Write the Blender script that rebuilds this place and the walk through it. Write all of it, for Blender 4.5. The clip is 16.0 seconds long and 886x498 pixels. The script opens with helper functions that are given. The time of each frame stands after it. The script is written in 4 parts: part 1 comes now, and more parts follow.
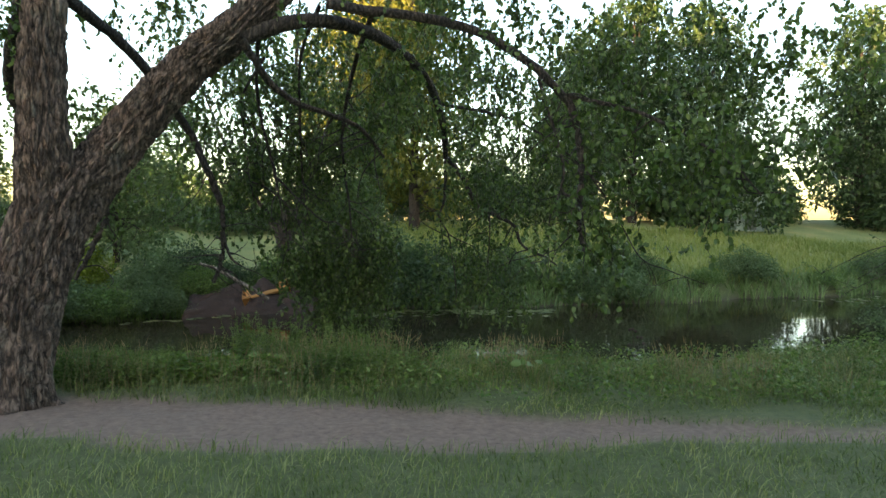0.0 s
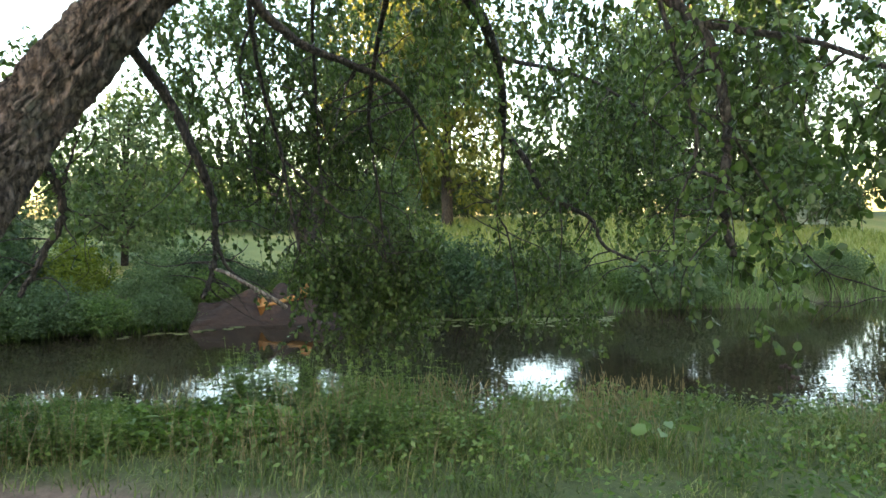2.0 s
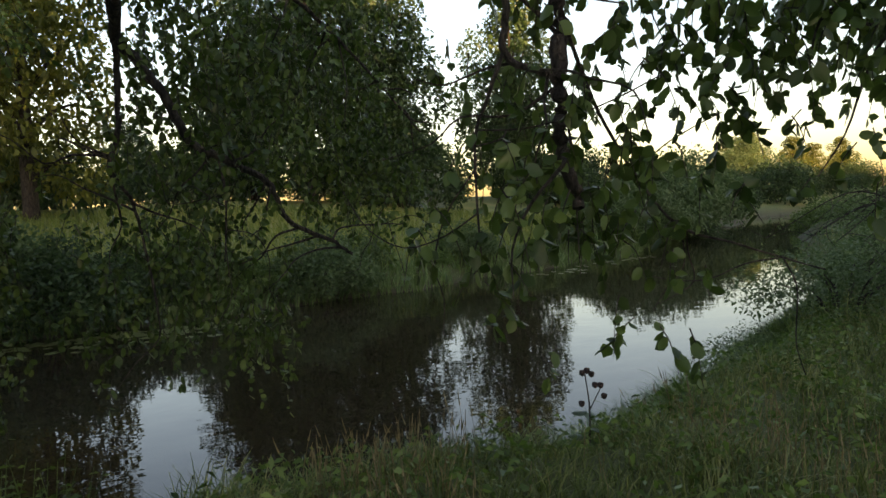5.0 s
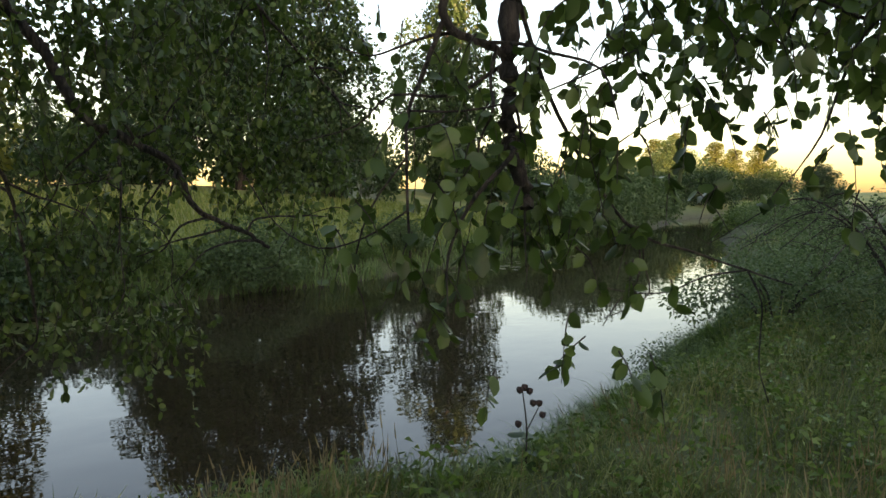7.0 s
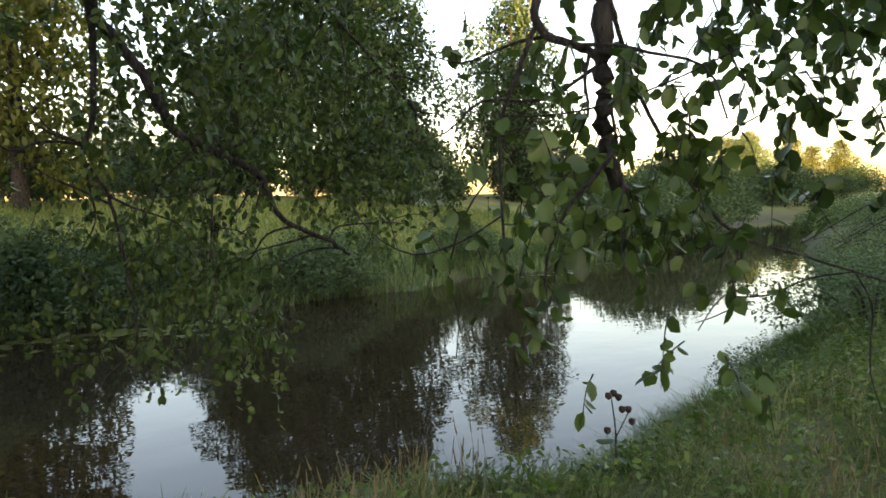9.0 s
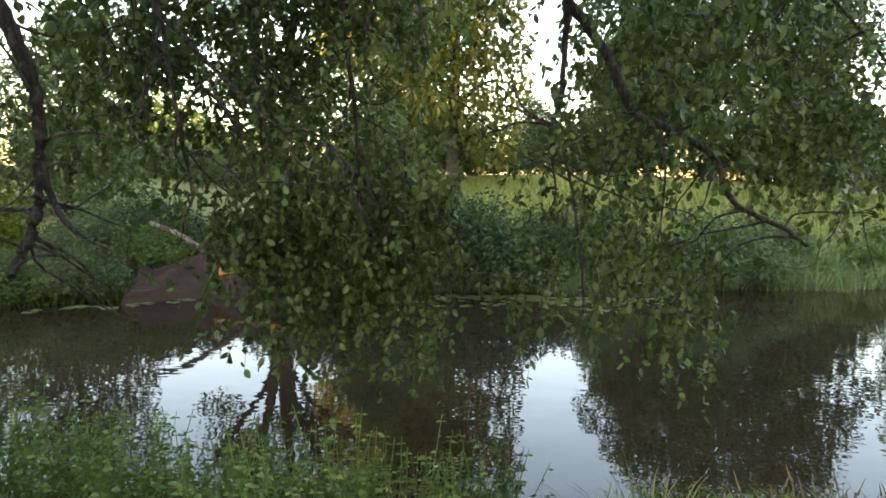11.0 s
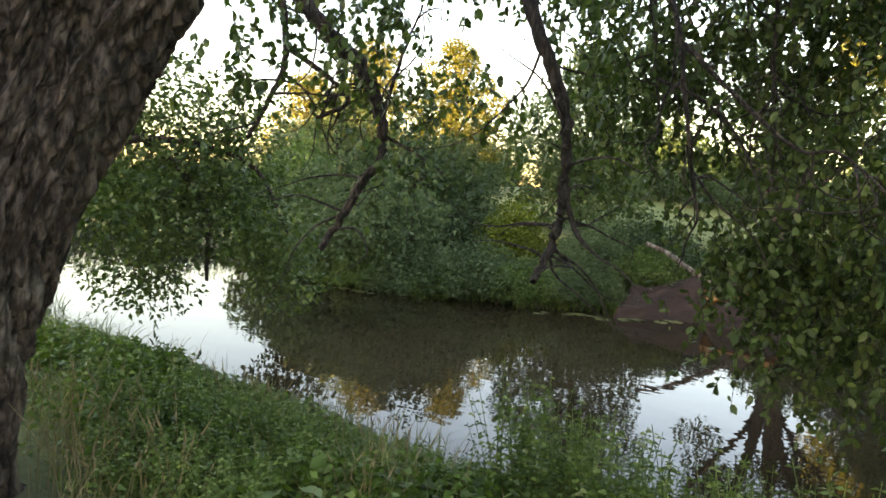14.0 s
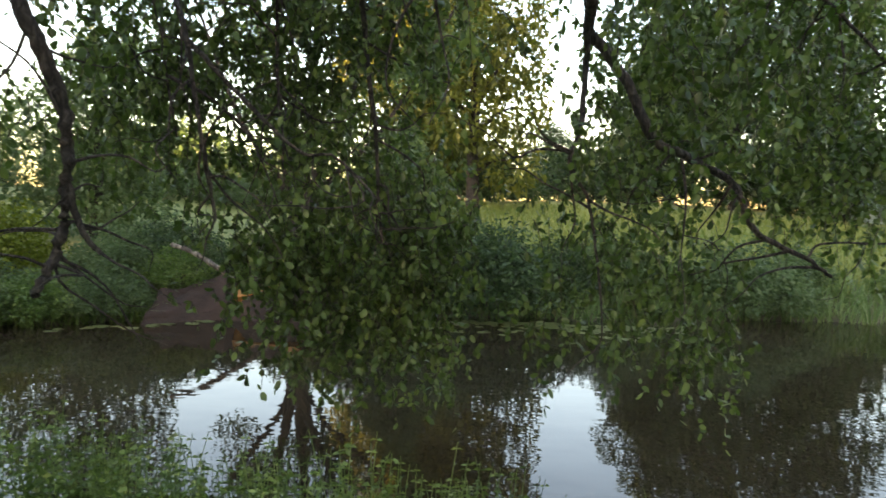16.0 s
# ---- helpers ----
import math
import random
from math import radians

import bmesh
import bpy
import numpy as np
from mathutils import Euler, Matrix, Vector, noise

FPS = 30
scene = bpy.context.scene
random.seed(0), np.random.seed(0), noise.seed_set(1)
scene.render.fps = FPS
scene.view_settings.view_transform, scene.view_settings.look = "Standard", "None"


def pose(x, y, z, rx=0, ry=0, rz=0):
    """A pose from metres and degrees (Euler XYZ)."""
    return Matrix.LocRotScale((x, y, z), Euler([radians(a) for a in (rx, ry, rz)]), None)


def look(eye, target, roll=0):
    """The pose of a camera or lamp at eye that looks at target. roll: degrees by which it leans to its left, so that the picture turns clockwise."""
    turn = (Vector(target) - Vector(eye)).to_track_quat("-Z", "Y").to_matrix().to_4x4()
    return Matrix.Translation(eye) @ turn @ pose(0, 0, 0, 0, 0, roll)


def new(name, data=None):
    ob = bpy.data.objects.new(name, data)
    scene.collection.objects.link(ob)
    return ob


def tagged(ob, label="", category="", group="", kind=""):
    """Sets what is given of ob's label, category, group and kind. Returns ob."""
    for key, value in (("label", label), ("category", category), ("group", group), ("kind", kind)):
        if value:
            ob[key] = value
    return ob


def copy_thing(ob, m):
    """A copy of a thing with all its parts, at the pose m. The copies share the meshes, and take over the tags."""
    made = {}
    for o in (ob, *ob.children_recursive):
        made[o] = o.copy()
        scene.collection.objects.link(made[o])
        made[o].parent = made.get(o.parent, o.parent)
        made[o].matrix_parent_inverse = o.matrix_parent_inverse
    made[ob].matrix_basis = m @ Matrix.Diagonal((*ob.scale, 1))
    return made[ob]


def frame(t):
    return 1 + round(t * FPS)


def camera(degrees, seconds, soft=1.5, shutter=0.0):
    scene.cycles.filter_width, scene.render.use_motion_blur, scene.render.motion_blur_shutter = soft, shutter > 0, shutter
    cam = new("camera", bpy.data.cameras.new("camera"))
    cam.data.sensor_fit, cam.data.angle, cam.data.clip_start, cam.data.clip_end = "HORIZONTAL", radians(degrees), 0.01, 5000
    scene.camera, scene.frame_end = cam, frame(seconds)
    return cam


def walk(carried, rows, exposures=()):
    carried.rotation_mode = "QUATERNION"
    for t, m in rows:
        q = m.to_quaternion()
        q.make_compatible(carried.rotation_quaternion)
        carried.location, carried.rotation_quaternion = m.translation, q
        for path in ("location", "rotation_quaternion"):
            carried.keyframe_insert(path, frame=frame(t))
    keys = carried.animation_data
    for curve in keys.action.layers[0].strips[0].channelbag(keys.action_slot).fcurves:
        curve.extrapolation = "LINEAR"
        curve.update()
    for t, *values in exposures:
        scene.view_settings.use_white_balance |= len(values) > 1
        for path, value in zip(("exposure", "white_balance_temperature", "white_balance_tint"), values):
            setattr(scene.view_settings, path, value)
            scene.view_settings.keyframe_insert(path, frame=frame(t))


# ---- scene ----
cam = camera(66.1, 16.0, soft=1.5, shutter=0.15)
PATH = [
    (0.0, pose(0.000, 0.000, 1.600, 87.80, 0.00, 0.00)),
    (0.5, pose(-0.084, 0.678, 1.580, 89.20, 0.00, 0.30)),
    (1.0, pose(-0.180, 1.361, 1.560, 88.00, 0.20, 5.10)),
    (1.5, pose(-0.300, 2.112, 1.561, 89.70, 0.70, 2.80)),
    (2.0, pose(-0.408, 2.707, 1.580, 87.50, 0.60, 2.30)),
    (2.5, pose(-0.378, 3.516, 1.543, 84.50, 0.90, -4.20)),
    (3.0, pose(-0.486, 3.995, 1.495, 83.70, -2.40, -13.30)),
    (3.5, pose(-0.504, 4.424, 1.412, 81.70, 1.80, -14.90)),
    (4.0, pose(-0.480, 4.933, 1.362, 85.90, 0.40, -23.20)),
    (4.5, pose(-0.426, 5.398, 1.291, 88.80, 1.50, -26.40)),
    (5.0, pose(-0.408, 5.813, 1.299, 86.20, 2.10, -29.00)),
    (7.5, pose(-0.080, 6.280, 1.310, 85.60, 0.00, -35.00)),
    (8.0, pose(-0.080, 6.300, 1.310, 85.90, 0.50, -35.00)),
    (10.5, pose(-0.620, 6.420, 1.310, 85.10, 0.00, -6.70)),
    (11.0, pose(-0.680, 6.500, 1.310, 84.40, -0.90, 2.50)),
    (11.5, pose(-0.680, 6.500, 1.310, 83.70, -1.60, 9.40)),
    (12.0, pose(-0.740, 6.500, 1.310, 83.80, -1.70, 20.90)),
    (12.5, pose(-0.740, 6.500, 1.310, 84.10, -1.80, 36.20)),
    (13.0, pose(-0.740, 6.500, 1.310, 84.50, -1.80, 43.40)),
    (13.5, pose(-0.740, 6.500, 1.310, 84.00, -2.70, 45.40)),
    (14.0, pose(-0.740, 6.500, 1.310, 85.10, -2.60, 42.40)),
    (14.5, pose(-0.740, 6.500, 1.310, 86.20, -2.30, 35.80)),
    (15.0, pose(-0.740, 6.500, 1.310, 87.00, -1.80, 26.30)),
    (15.5, pose(-0.680, 6.500, 1.310, 87.70, -1.40, 15.10)),
    (16.0, pose(-0.680, 6.500, 1.310, 86.50, -1.60, 4.10)),
]
EXPOSURES = [
    (0.0, 2.9, 7500, 15), (1.0, 3.15, 7500, 15), (2.0, 3.6, 7600, 16), (2.5, 3.8, 7600, 17), (3.5, 3.85, 7800, 21), (4.0, 3.15, 8050, 23),
    (4.5, 2.0, 8150, 25), (5.2, 1.95, 8250, 26), (7.3, 2.45, 8350, 25), (8.2, 2.55, 8350, 25), (9.6, 3.25, 8300, 26), (10.3, 3.6, 8200, 24),
    (10.7, 3.15, 8200, 24), (11.1, 3.6, 8200, 24), (12.0, 3.55, 8400, 25), (13.0, 3.4, 8600, 28), (14.5, 3.45, 8600, 27), (16.0, 3.35, 8300, 24)]
walk(cam, PATH, EXPOSURES)

# ---------------------------------------------------------------- light
SUN_UP = 6.5
SUN_FROM = 184.0          # compass direction of the low sun, behind the walker
world = bpy.data.worlds.new("evening_sky")
scene.world = world
world.use_nodes = True
wn = world.node_tree
sky = wn.nodes.new("ShaderNodeTexSky")
sky.sky_type, sky.sun_disc = "NISHITA", False
sky.sun_elevation, sky.sun_rotation = radians(SUN_UP), radians(SUN_FROM)
sky.air_density, sky.dust_density, sky.ozone_density = 1.0, 1.2, 1.5
wn.links.new(sky.outputs["Color"], wn.nodes["Background"].inputs["Color"])
wn.nodes["Background"].inputs["Strength"].default_value = 0.15
sun = new("sun", bpy.data.lights.new("sun", "SUN"))
sun.data.energy, sun.data.angle, sun.data.color = 4.5, radians(0.6), (1.0, 0.70, 0.36)
sa = radians(SUN_FROM)
sun_dir = Vector((math.sin(sa) * math.cos(radians(SUN_UP)), math.cos(sa) * math.cos(radians(SUN_UP)), math.sin(radians(SUN_UP))))
sun.matrix_world = look(sun_dir * 50, (0, 0, 0))
scene.view_settings.exposure = 0.0


# ---------------------------------------------------------------- materials
def mat(name):
    m = bpy.data.materials.new(name)
    m.use_nodes = True
    return m, m.node_tree.nodes, m.node_tree.links, m.node_tree.nodes["Principled BSDF"]


def ramp(nodes, stops):
    r = nodes.new("ShaderNodeValToRGB")
    r.color_ramp.elements[0].position, r.color_ramp.elements[0].color = stops[0][0], (*stops[0][1], 1)
    r.color_ramp.elements[1].position, r.color_ramp.elements[1].color = stops[-1][0], (*stops[-1][1], 1)
    for p, c in stops[1:-1]:
        r.color_ramp.elements.new(p).color = (*c, 1)
    return r


def noise_tex(nodes, links, coord, scale, detail=5, stretch=(1, 1, 1), rough=0.6):
    n = nodes.new("ShaderNodeTexNoise")
    n.inputs["Scale"].default_value, n.inputs["Detail"].default_value = scale, detail
    n.inputs["Roughness"].default_value = rough
    mp = nodes.new("ShaderNodeMapping")
    mp.inputs["Scale"].default_value = stretch
    links.new(coord, mp.inputs["Vector"])
    links.new(mp.outputs["Vector"], n.inputs["Vector"])
    return n


def leaf_material(name, dark, mid, light, clear=0.35, rough=0.5, patch=0.7):
    """Leaves and blades: each piece its own tone, drifting in patches, some light passing through."""
    m, n, l, b = mat(name)
    geo, tc = n.new("ShaderNodeNewGeometry"), n.new("ShaderNodeTexCoord")
    nz = noise_tex(n, l, tc.outputs["Object"], patch, 3)
    mix = n.new("ShaderNodeMath")
    mix.operation = "MULTIPLY_ADD"
    l.new(geo.outputs["Random Per Island"], mix.inputs[0])
    mix.inputs[1].default_value = 0.55
    sub = n.new("ShaderNodeMath")
    sub.operation = "MULTIPLY_ADD"
    l.new(nz.outputs["Fac"], sub.inputs[0])
    sub.inputs[1].default_value, sub.inputs[2].default_value = 1.1, -0.32
    l.new(sub.outputs[0], mix.inputs[2])
    r = ramp(n, [(0.05, dark), (0.5, mid), (0.95, light)])
    l.new(mix.outputs[0], r.inputs["Fac"])
    l.new(r.outputs["Color"], b.inputs["Base Color"])
    b.inputs["Roughness"].default_value = rough
    b.inputs["Specular IOR Level"].default_value = 0.3
    tr = n.new("ShaderNodeBsdfTranslucent")
    hs = n.new("ShaderNodeHueSaturation")
    hs.inputs["Saturation"].default_value, hs.inputs["Value"].default_value = 1.15, 1.3
    l.new(r.outputs["Color"], hs.inputs["Color"])
    l.new(hs.outputs["Color"], tr.inputs["Color"])
    ms = n.new("ShaderNodeMixShader")
    ms.inputs["Fac"].default_value = clear
    l.new(b.outputs["BSDF"], ms.inputs[1])
    l.new(tr.outputs["BSDF"], ms.inputs[2])
    l.new(ms.outputs["Shader"], n["Material Output"].inputs["Surface"])
    return m


LEAF = leaf_material("alder_leaf", (0.020, 0.042, 0.011), (0.058, 0.106, 0.026), (0.145, 0.205, 0.060), 0.30, 0.36)
LEAF_WILLOW = leaf_material("willow_leaf", (0.040, 0.072, 0.028), (0.085, 0.138, 0.056), (0.15, 0.205, 0.09), 0.35)
LEAF_DARK = leaf_material("dark_leaf", (0.014, 0.033, 0.013), (0.038, 0.074, 0.027), (0.082, 0.130, 0.045), 0.3, 0.4)
LEAF_LIME = leaf_material("lime_leaf", (0.06, 0.085, 0.012), (0.12, 0.16, 0.022), (0.20, 0.24, 0.04), 0.4)
# yellowed leaf tone: part of the evening sunlight is put into the colour
LEAF_SUNLIT = leaf_material("sunlit_poplar_leaf", (0.045, 0.062, 0.015), (0.105, 0.125, 0.028), (0.20, 0.20, 0.044), 0.4)
GRASS = leaf_material("bank_grass", (0.030, 0.055, 0.012), (0.105, 0.150, 0.040), (0.33, 0.34, 0.14), 0.3, 0.42, 0.8)
GRASS_DRY = leaf_material("dry_grass", (0.12, 0.10, 0.045), (0.20, 0.165, 0.08), (0.30, 0.25, 0.13), 0.25, 0.6)
FIELD_GRASS = leaf_material("field_grass", (0.10, 0.15, 0.035), (0.18, 0.225, 0.06), (0.30, 0.30, 0.10), 0.3, 0.6, 0.15)
HERB = leaf_material("bank_herb", (0.030, 0.065, 0.015), (0.085, 0.150, 0.036), (0.20, 0.275, 0.090), 0.35, 0.38, 0.9)
WEED = leaf_material("broad_weed", (0.022, 0.055, 0.012), (0.070, 0.140, 0.025), (0.15, 0.245, 0.045), 0.35, 0.4, 0.9)
REED = leaf_material("shore_plants", (0.06, 0.115, 0.035), (0.12, 0.195, 0.065), (0.21, 0.28, 0.11), 0.3, 0.5, 0.6)
PAD = leaf_material("lily_pad", (0.07, 0.10, 0.03), (0.12, 0.15, 0.05), (0.20, 0.22, 0.09), 0.1, 0.3)


def bark_material(name, dark, light, scale, lichen=(0.22, 0.22, 0.17), amount=0.6):
    m, n, l, b = mat(name)
    tc = n.new("ShaderNodeTexCoord")
    crack = noise_tex(n, l, tc.outputs["Object"], scale, 8, (1, 1, 0.28), 0.65)
    r = ramp(n, [(0.36, dark), (0.5, tuple((a + c) / 2 for a, c in zip(dark, light))), (0.66, light)])
    l.new(crack.outputs["Fac"], r.inputs["Fac"])
    spots = noise_tex(n, l, tc.outputs["Object"], 3.2, 6, (1, 1, 0.6), 0.7)
    sr = ramp(n, [(0.56, (0, 0, 0)), (0.70, (amount,) * 3)])
    l.new(spots.outputs["Fac"], sr.inputs["Fac"])
    mx = n.new("ShaderNodeMixRGB")
    mx.inputs["Color2"].default_value = (*lichen, 1)
    l.new(sr.outputs["Color"], mx.inputs["Fac"])
    l.new(r.outputs["Color"], mx.inputs["Color1"])
    # plates of bark parted by dark fissures
    warp = noise_tex(n, l, tc.outputs["Object"], 5, 3)
    shift = n.new("ShaderNodeVectorMath")
    shift.operation = "MULTIPLY_ADD"
    shift.inputs[1].default_value = (0.12, 0.12, 0.12)
    l.new(warp.outputs["Color"], shift.inputs[0])
    l.new(tc.outputs["Object"], shift.inputs[2])
    mp = n.new("ShaderNodeMapping")
    mp.inputs["Scale"].default_value = (1, 1, 0.24)
    l.new(shift.outputs[0], mp.inputs["Vector"])
    vor = n.new("ShaderNodeTexVoronoi")
    vor.feature = "DISTANCE_TO_EDGE"
    vor.inputs["Scale"].default_value = scale * 0.55
    l.new(mp.outputs["Vector"], vor.inputs["Vector"])
    fis = ramp(n, [(0.02, (0.36, 0.33, 0.31)), (0.16, (1.0, 1.0, 1.0)), (0.4, (1.25, 1.22, 1.2))])
    l.new(vor.outputs["Distance"], fis.inputs["Fac"])
    mul = n.new("ShaderNodeMixRGB")
    mul.blend_type = "MULTIPLY"
    mul.inputs["Fac"].default_value = 1.0
    l.new(mx.outputs["Color"], mul.inputs["Color1"])
    l.new(fis.outputs["Color"], mul.inputs["Color2"])
    l.new(mul.outputs["Color"], b.inputs["Base Color"])
    b.inputs["Roughness"].default_value = 0.9
    tall = n.new("ShaderNodeMath")
    tall.operation = "MULTIPLY_ADD"
    tall.inputs[1].default_value = 1.2
    l.new(vor.outputs["Distance"], tall.inputs[0])
    l.new(crack.outputs["Fac"], tall.inputs[2])
    bp = n.new("ShaderNodeBump")
    bp.inputs["Strength"].default_value, bp.inputs["Distance"].default_value = 1.0, 0.06
    l.new(tall.outputs[0], bp.inputs["Height"])
    l.new(bp.outputs["Normal"], b.inputs["Normal"])
    return m


BARK = bark_material("old_bark", (0.022, 0.016, 0.012), (0.27, 0.20, 0.155), 24)
BARK_THIN = bark_material("branch_bark", (0.022, 0.018, 0.014), (0.070, 0.056, 0.044), 30, (0.11, 0.11, 0.08), 0.4)
BARK_PALE = bark_material("dead_wood", (0.10, 0.085, 0.065), (0.23, 0.20, 0.16), 16, (0.3, 0.28, 0.24), 0.3)


def ground_material():
    """Dirt path along the bank, turf either side, mud at the water, hay field on the far side."""
    m, n, l, b = mat("earth_and_turf")
    tc = n.new("ShaderNodeTexCoord")
    big = noise_tex(n, l, tc.outputs["Object"], 0.35, 5)
    fine = noise_tex(n, l, tc.outputs["Object"], 14, 8, rough=0.7)
    turf = ramp(n, [(0.3, (0.035, 0.050, 0.014)), (0.5, (0.065, 0.085, 0.024)), (0.75, (0.11, 0.12, 0.04))])
    l.new(fine.outputs["Fac"], turf.inputs["Fac"])
    hay = ramp(n, [(0.35, (0.12, 0.165, 0.045)), (0.55, (0.19, 0.215, 0.065)), (0.7, (0.30, 0.25, 0.085))])
    l.new(big.outputs["Fac"], hay.inputs["Fac"])
    dirt = ramp(n, [(0.3, (0.10, 0.066, 0.048)), (0.7, (0.23, 0.16, 0.12))])
    l.new(fine.outputs["Fac"], dirt.inputs["Fac"])
    at_d, at_f, at_m = (n.new("ShaderNodeAttribute") for _ in range(3))
    at_d.attribute_name, at_f.attribute_name, at_m.attribute_name = "dirt", "field", "mud"
    c = turf.outputs["Color"]
    for at, other in ((at_f, hay.outputs["Color"]), (at_d, dirt.outputs["Color"])):
        mx = n.new("ShaderNodeMixRGB")
        l.new(at.outputs["Fac"], mx.inputs["Fac"])
        l.new(c, mx.inputs["Color1"])
        l.new(other, mx.inputs["Color2"])
        c = mx.outputs["Color"]
    mud = n.new("ShaderNodeMixRGB")
    mud.inputs["Color2"].default_value = (0.055, 0.042, 0.030, 1)
    l.new(at_m.outputs["Fac"], mud.inputs["Fac"])
    l.new(c, mud.inputs["Color1"])
    l.new(mud.outputs["Color"], b.inputs["Base Color"])
    b.inputs["Roughness"].default_value = 0.95
    bp = n.new("ShaderNodeBump")
    bp.inputs["Strength"].default_value, bp.inputs["Distance"].default_value = 0.6, 0.03
    l.new(fine.outputs["Fac"], bp.inputs["Height"])
    l.new(bp.outputs["Normal"], b.inputs["Normal"])
    return m


def water_material():
    m, n, l, b = mat("river_water")
    tc = n.new("ShaderNodeTexCoord")
    silt = noise_tex(n, l, tc.outputs["Object"], 0.25, 4)
    r = ramp(n, [(0.35, (0.019, 0.014, 0.008)), (0.65, (0.032, 0.023, 0.014))])
    l.new(silt.outputs["Fac"], r.inputs["Fac"])
    l.new(r.outputs["Color"], b.inputs["Base Color"])
    b.inputs["Roughness"].default_value, b.inputs["IOR"].default_value = 0.015, 1.33
    rip = noise_tex(n, l, tc.outputs["Object"], 0.9, 3, (1, 1.6, 1))
    bp = n.new("ShaderNodeBump")
    bp.inputs["Strength"].default_value, bp.inputs["Distance"].default_value = 0.25, 0.02
    l.new(rip.outputs["Fac"], bp.inputs["Height"])
    l.new(bp.outputs["Normal"], b.inputs["Normal"])
    return m


def clay_material():
    m, n, l, b = mat("red_clay")
    tc = n.new("ShaderNodeTexCoord")
    a = noise_tex(n, l, tc.outputs["Object"], 3.5, 7, (1, 1, 2.2), 0.7)
    r = ramp(n, [(0.3, (0.020, 0.012, 0.009)), (0.55, (0.040, 0.023, 0.017)), (0.75, (0.070, 0.041, 0.030))])
    l.new(a.outputs["Fac"], r.inputs["Fac"])
    l.new(r.outputs["Color"], b.inputs["Base Color"])
    b.inputs["Roughness"].default_value = 0.9
    bp = n.new("ShaderNodeBump")
    bp.inputs["Distance"].default_value = 0.08
    l.new(a.outputs["Fac"], bp.inputs["Height"])
    l.new(bp.outputs["Normal"], b.inputs["Normal"])
    return m


def plain(name, color, rough=0.7, metal=0.0):
    m, n, l, b = mat(name)
    tc = n.new("ShaderNodeTexCoord")
    a = noise_tex(n, l, tc.outputs["Object"], 6, 5)
    r = ramp(n, [(0.3, tuple(c * 0.75 for c in color)), (0.7, color)])
    l.new(a.outputs["Fac"], r.inputs["Fac"])
    l.new(r.outputs["Color"], b.inputs["Base Color"])
    b.inputs["Roughness"].default_value, b.inputs["Metallic"].default_value = rough, metal
    return m


GROUND, WATER, CLAY = ground_material(), water_material(), clay_material()
# evening sun on a strip of clay, put into the base colour
SUN_ORANGE = plain("sunlit_clay_orange", (0.42, 0.19, 0.05), 0.8)
HEAD_MAT = plain("dark_burr", (0.035, 0.022, 0.020), 0.9)

# ---------------------------------------------------------------- mesh helpers
rng = np.random.default_rng(7)


def mesh_from(name, verts, faces_q, material, smooth=False):
    """A mesh from an array of corners and an array of faces with equal corner counts."""
    me = bpy.data.meshes.new(name)
    verts, faces_q = np.asarray(verts, np.float32), np.asarray(faces_q, np.int32)
    k = faces_q.shape[1]
    me.vertices.add(len(verts))
    me.vertices.foreach_set("co", verts.ravel())
    me.loops.add(faces_q.size)
    me.loops.foreach_set("vertex_index", faces_q.ravel())
    me.polygons.add(len(faces_q))
    me.polygons.foreach_set("loop_start", np.arange(0, faces_q.size, k, dtype=np.int32))
    me.polygons.foreach_set("loop_total", np.full(len(faces_q), k, np.int32))
    if smooth:
        me.polygons.foreach_set("use_smooth", np.ones(len(faces_q), bool))
    me.materials.append(material)
    me.update(calc_edges=True)
    return me


def part(name, me, parent=None, label=""):
    ob = new(name, me)
    ob.parent = parent
    return tagged(ob, label) if label else ob


def unit(v):
    return v / np.maximum(np.linalg.norm(v, axis=1, keepdims=True), 1e-6)


def leaf_mesh(name, pos, along, size, material, width=0.55, oval=False, droop=0.25):
    """One leaf at each place: base at pos, pointing along, folded a little down its rib."""
    pos, along = np.asarray(pos, float), unit(np.asarray(along, float))
    count = len(pos)
    size = np.broadcast_to(np.asarray(size, float), (count,))[:, None]
    side = unit(np.cross(along, rng.normal(size=(count, 3))))
    up = np.cross(side, along)
    tip = pos + along * size - np.array([0, 0, 1.0]) * size * droop
    if not oval:
        mid = pos + along * size * 0.45
        a = mid + side * size * width * 0.5 + up * size * 0.12
        c = mid - side * size * width * 0.5 + up * size * 0.12
        verts = np.stack([pos, a, tip, c], 1).reshape(-1, 3)
        faces = np.arange(count * 4).reshape(-1, 4)
    else:
        ring = []
        for u, w in ((0.22, 0.42), (0.6, 0.5), (0.85, 0.25)):
            base = pos + (tip - pos) * u
            ring.append((base + side * size * width * w + up * size * 0.10, base - side * size * width * w + up * size * 0.10))
        rib = pos + (tip - pos) * 0.5
        verts = np.stack([pos, ring[0][0], ring[1][0], ring[2][0], tip, ring[2][1], ring[1][1], ring[0][1], rib], 1).reshape(-1, 3)
        i = np.arange(count)[:, None] * 9
        faces = np.concatenate([i + np.array([[0, 1, 2, 8]]), i + np.array([[8, 2, 3, 4]]), i + np.array([[8, 4, 5, 6]]), i + np.array([[0, 8, 6, 7]])])
    return mesh_from(name, verts, faces, material)


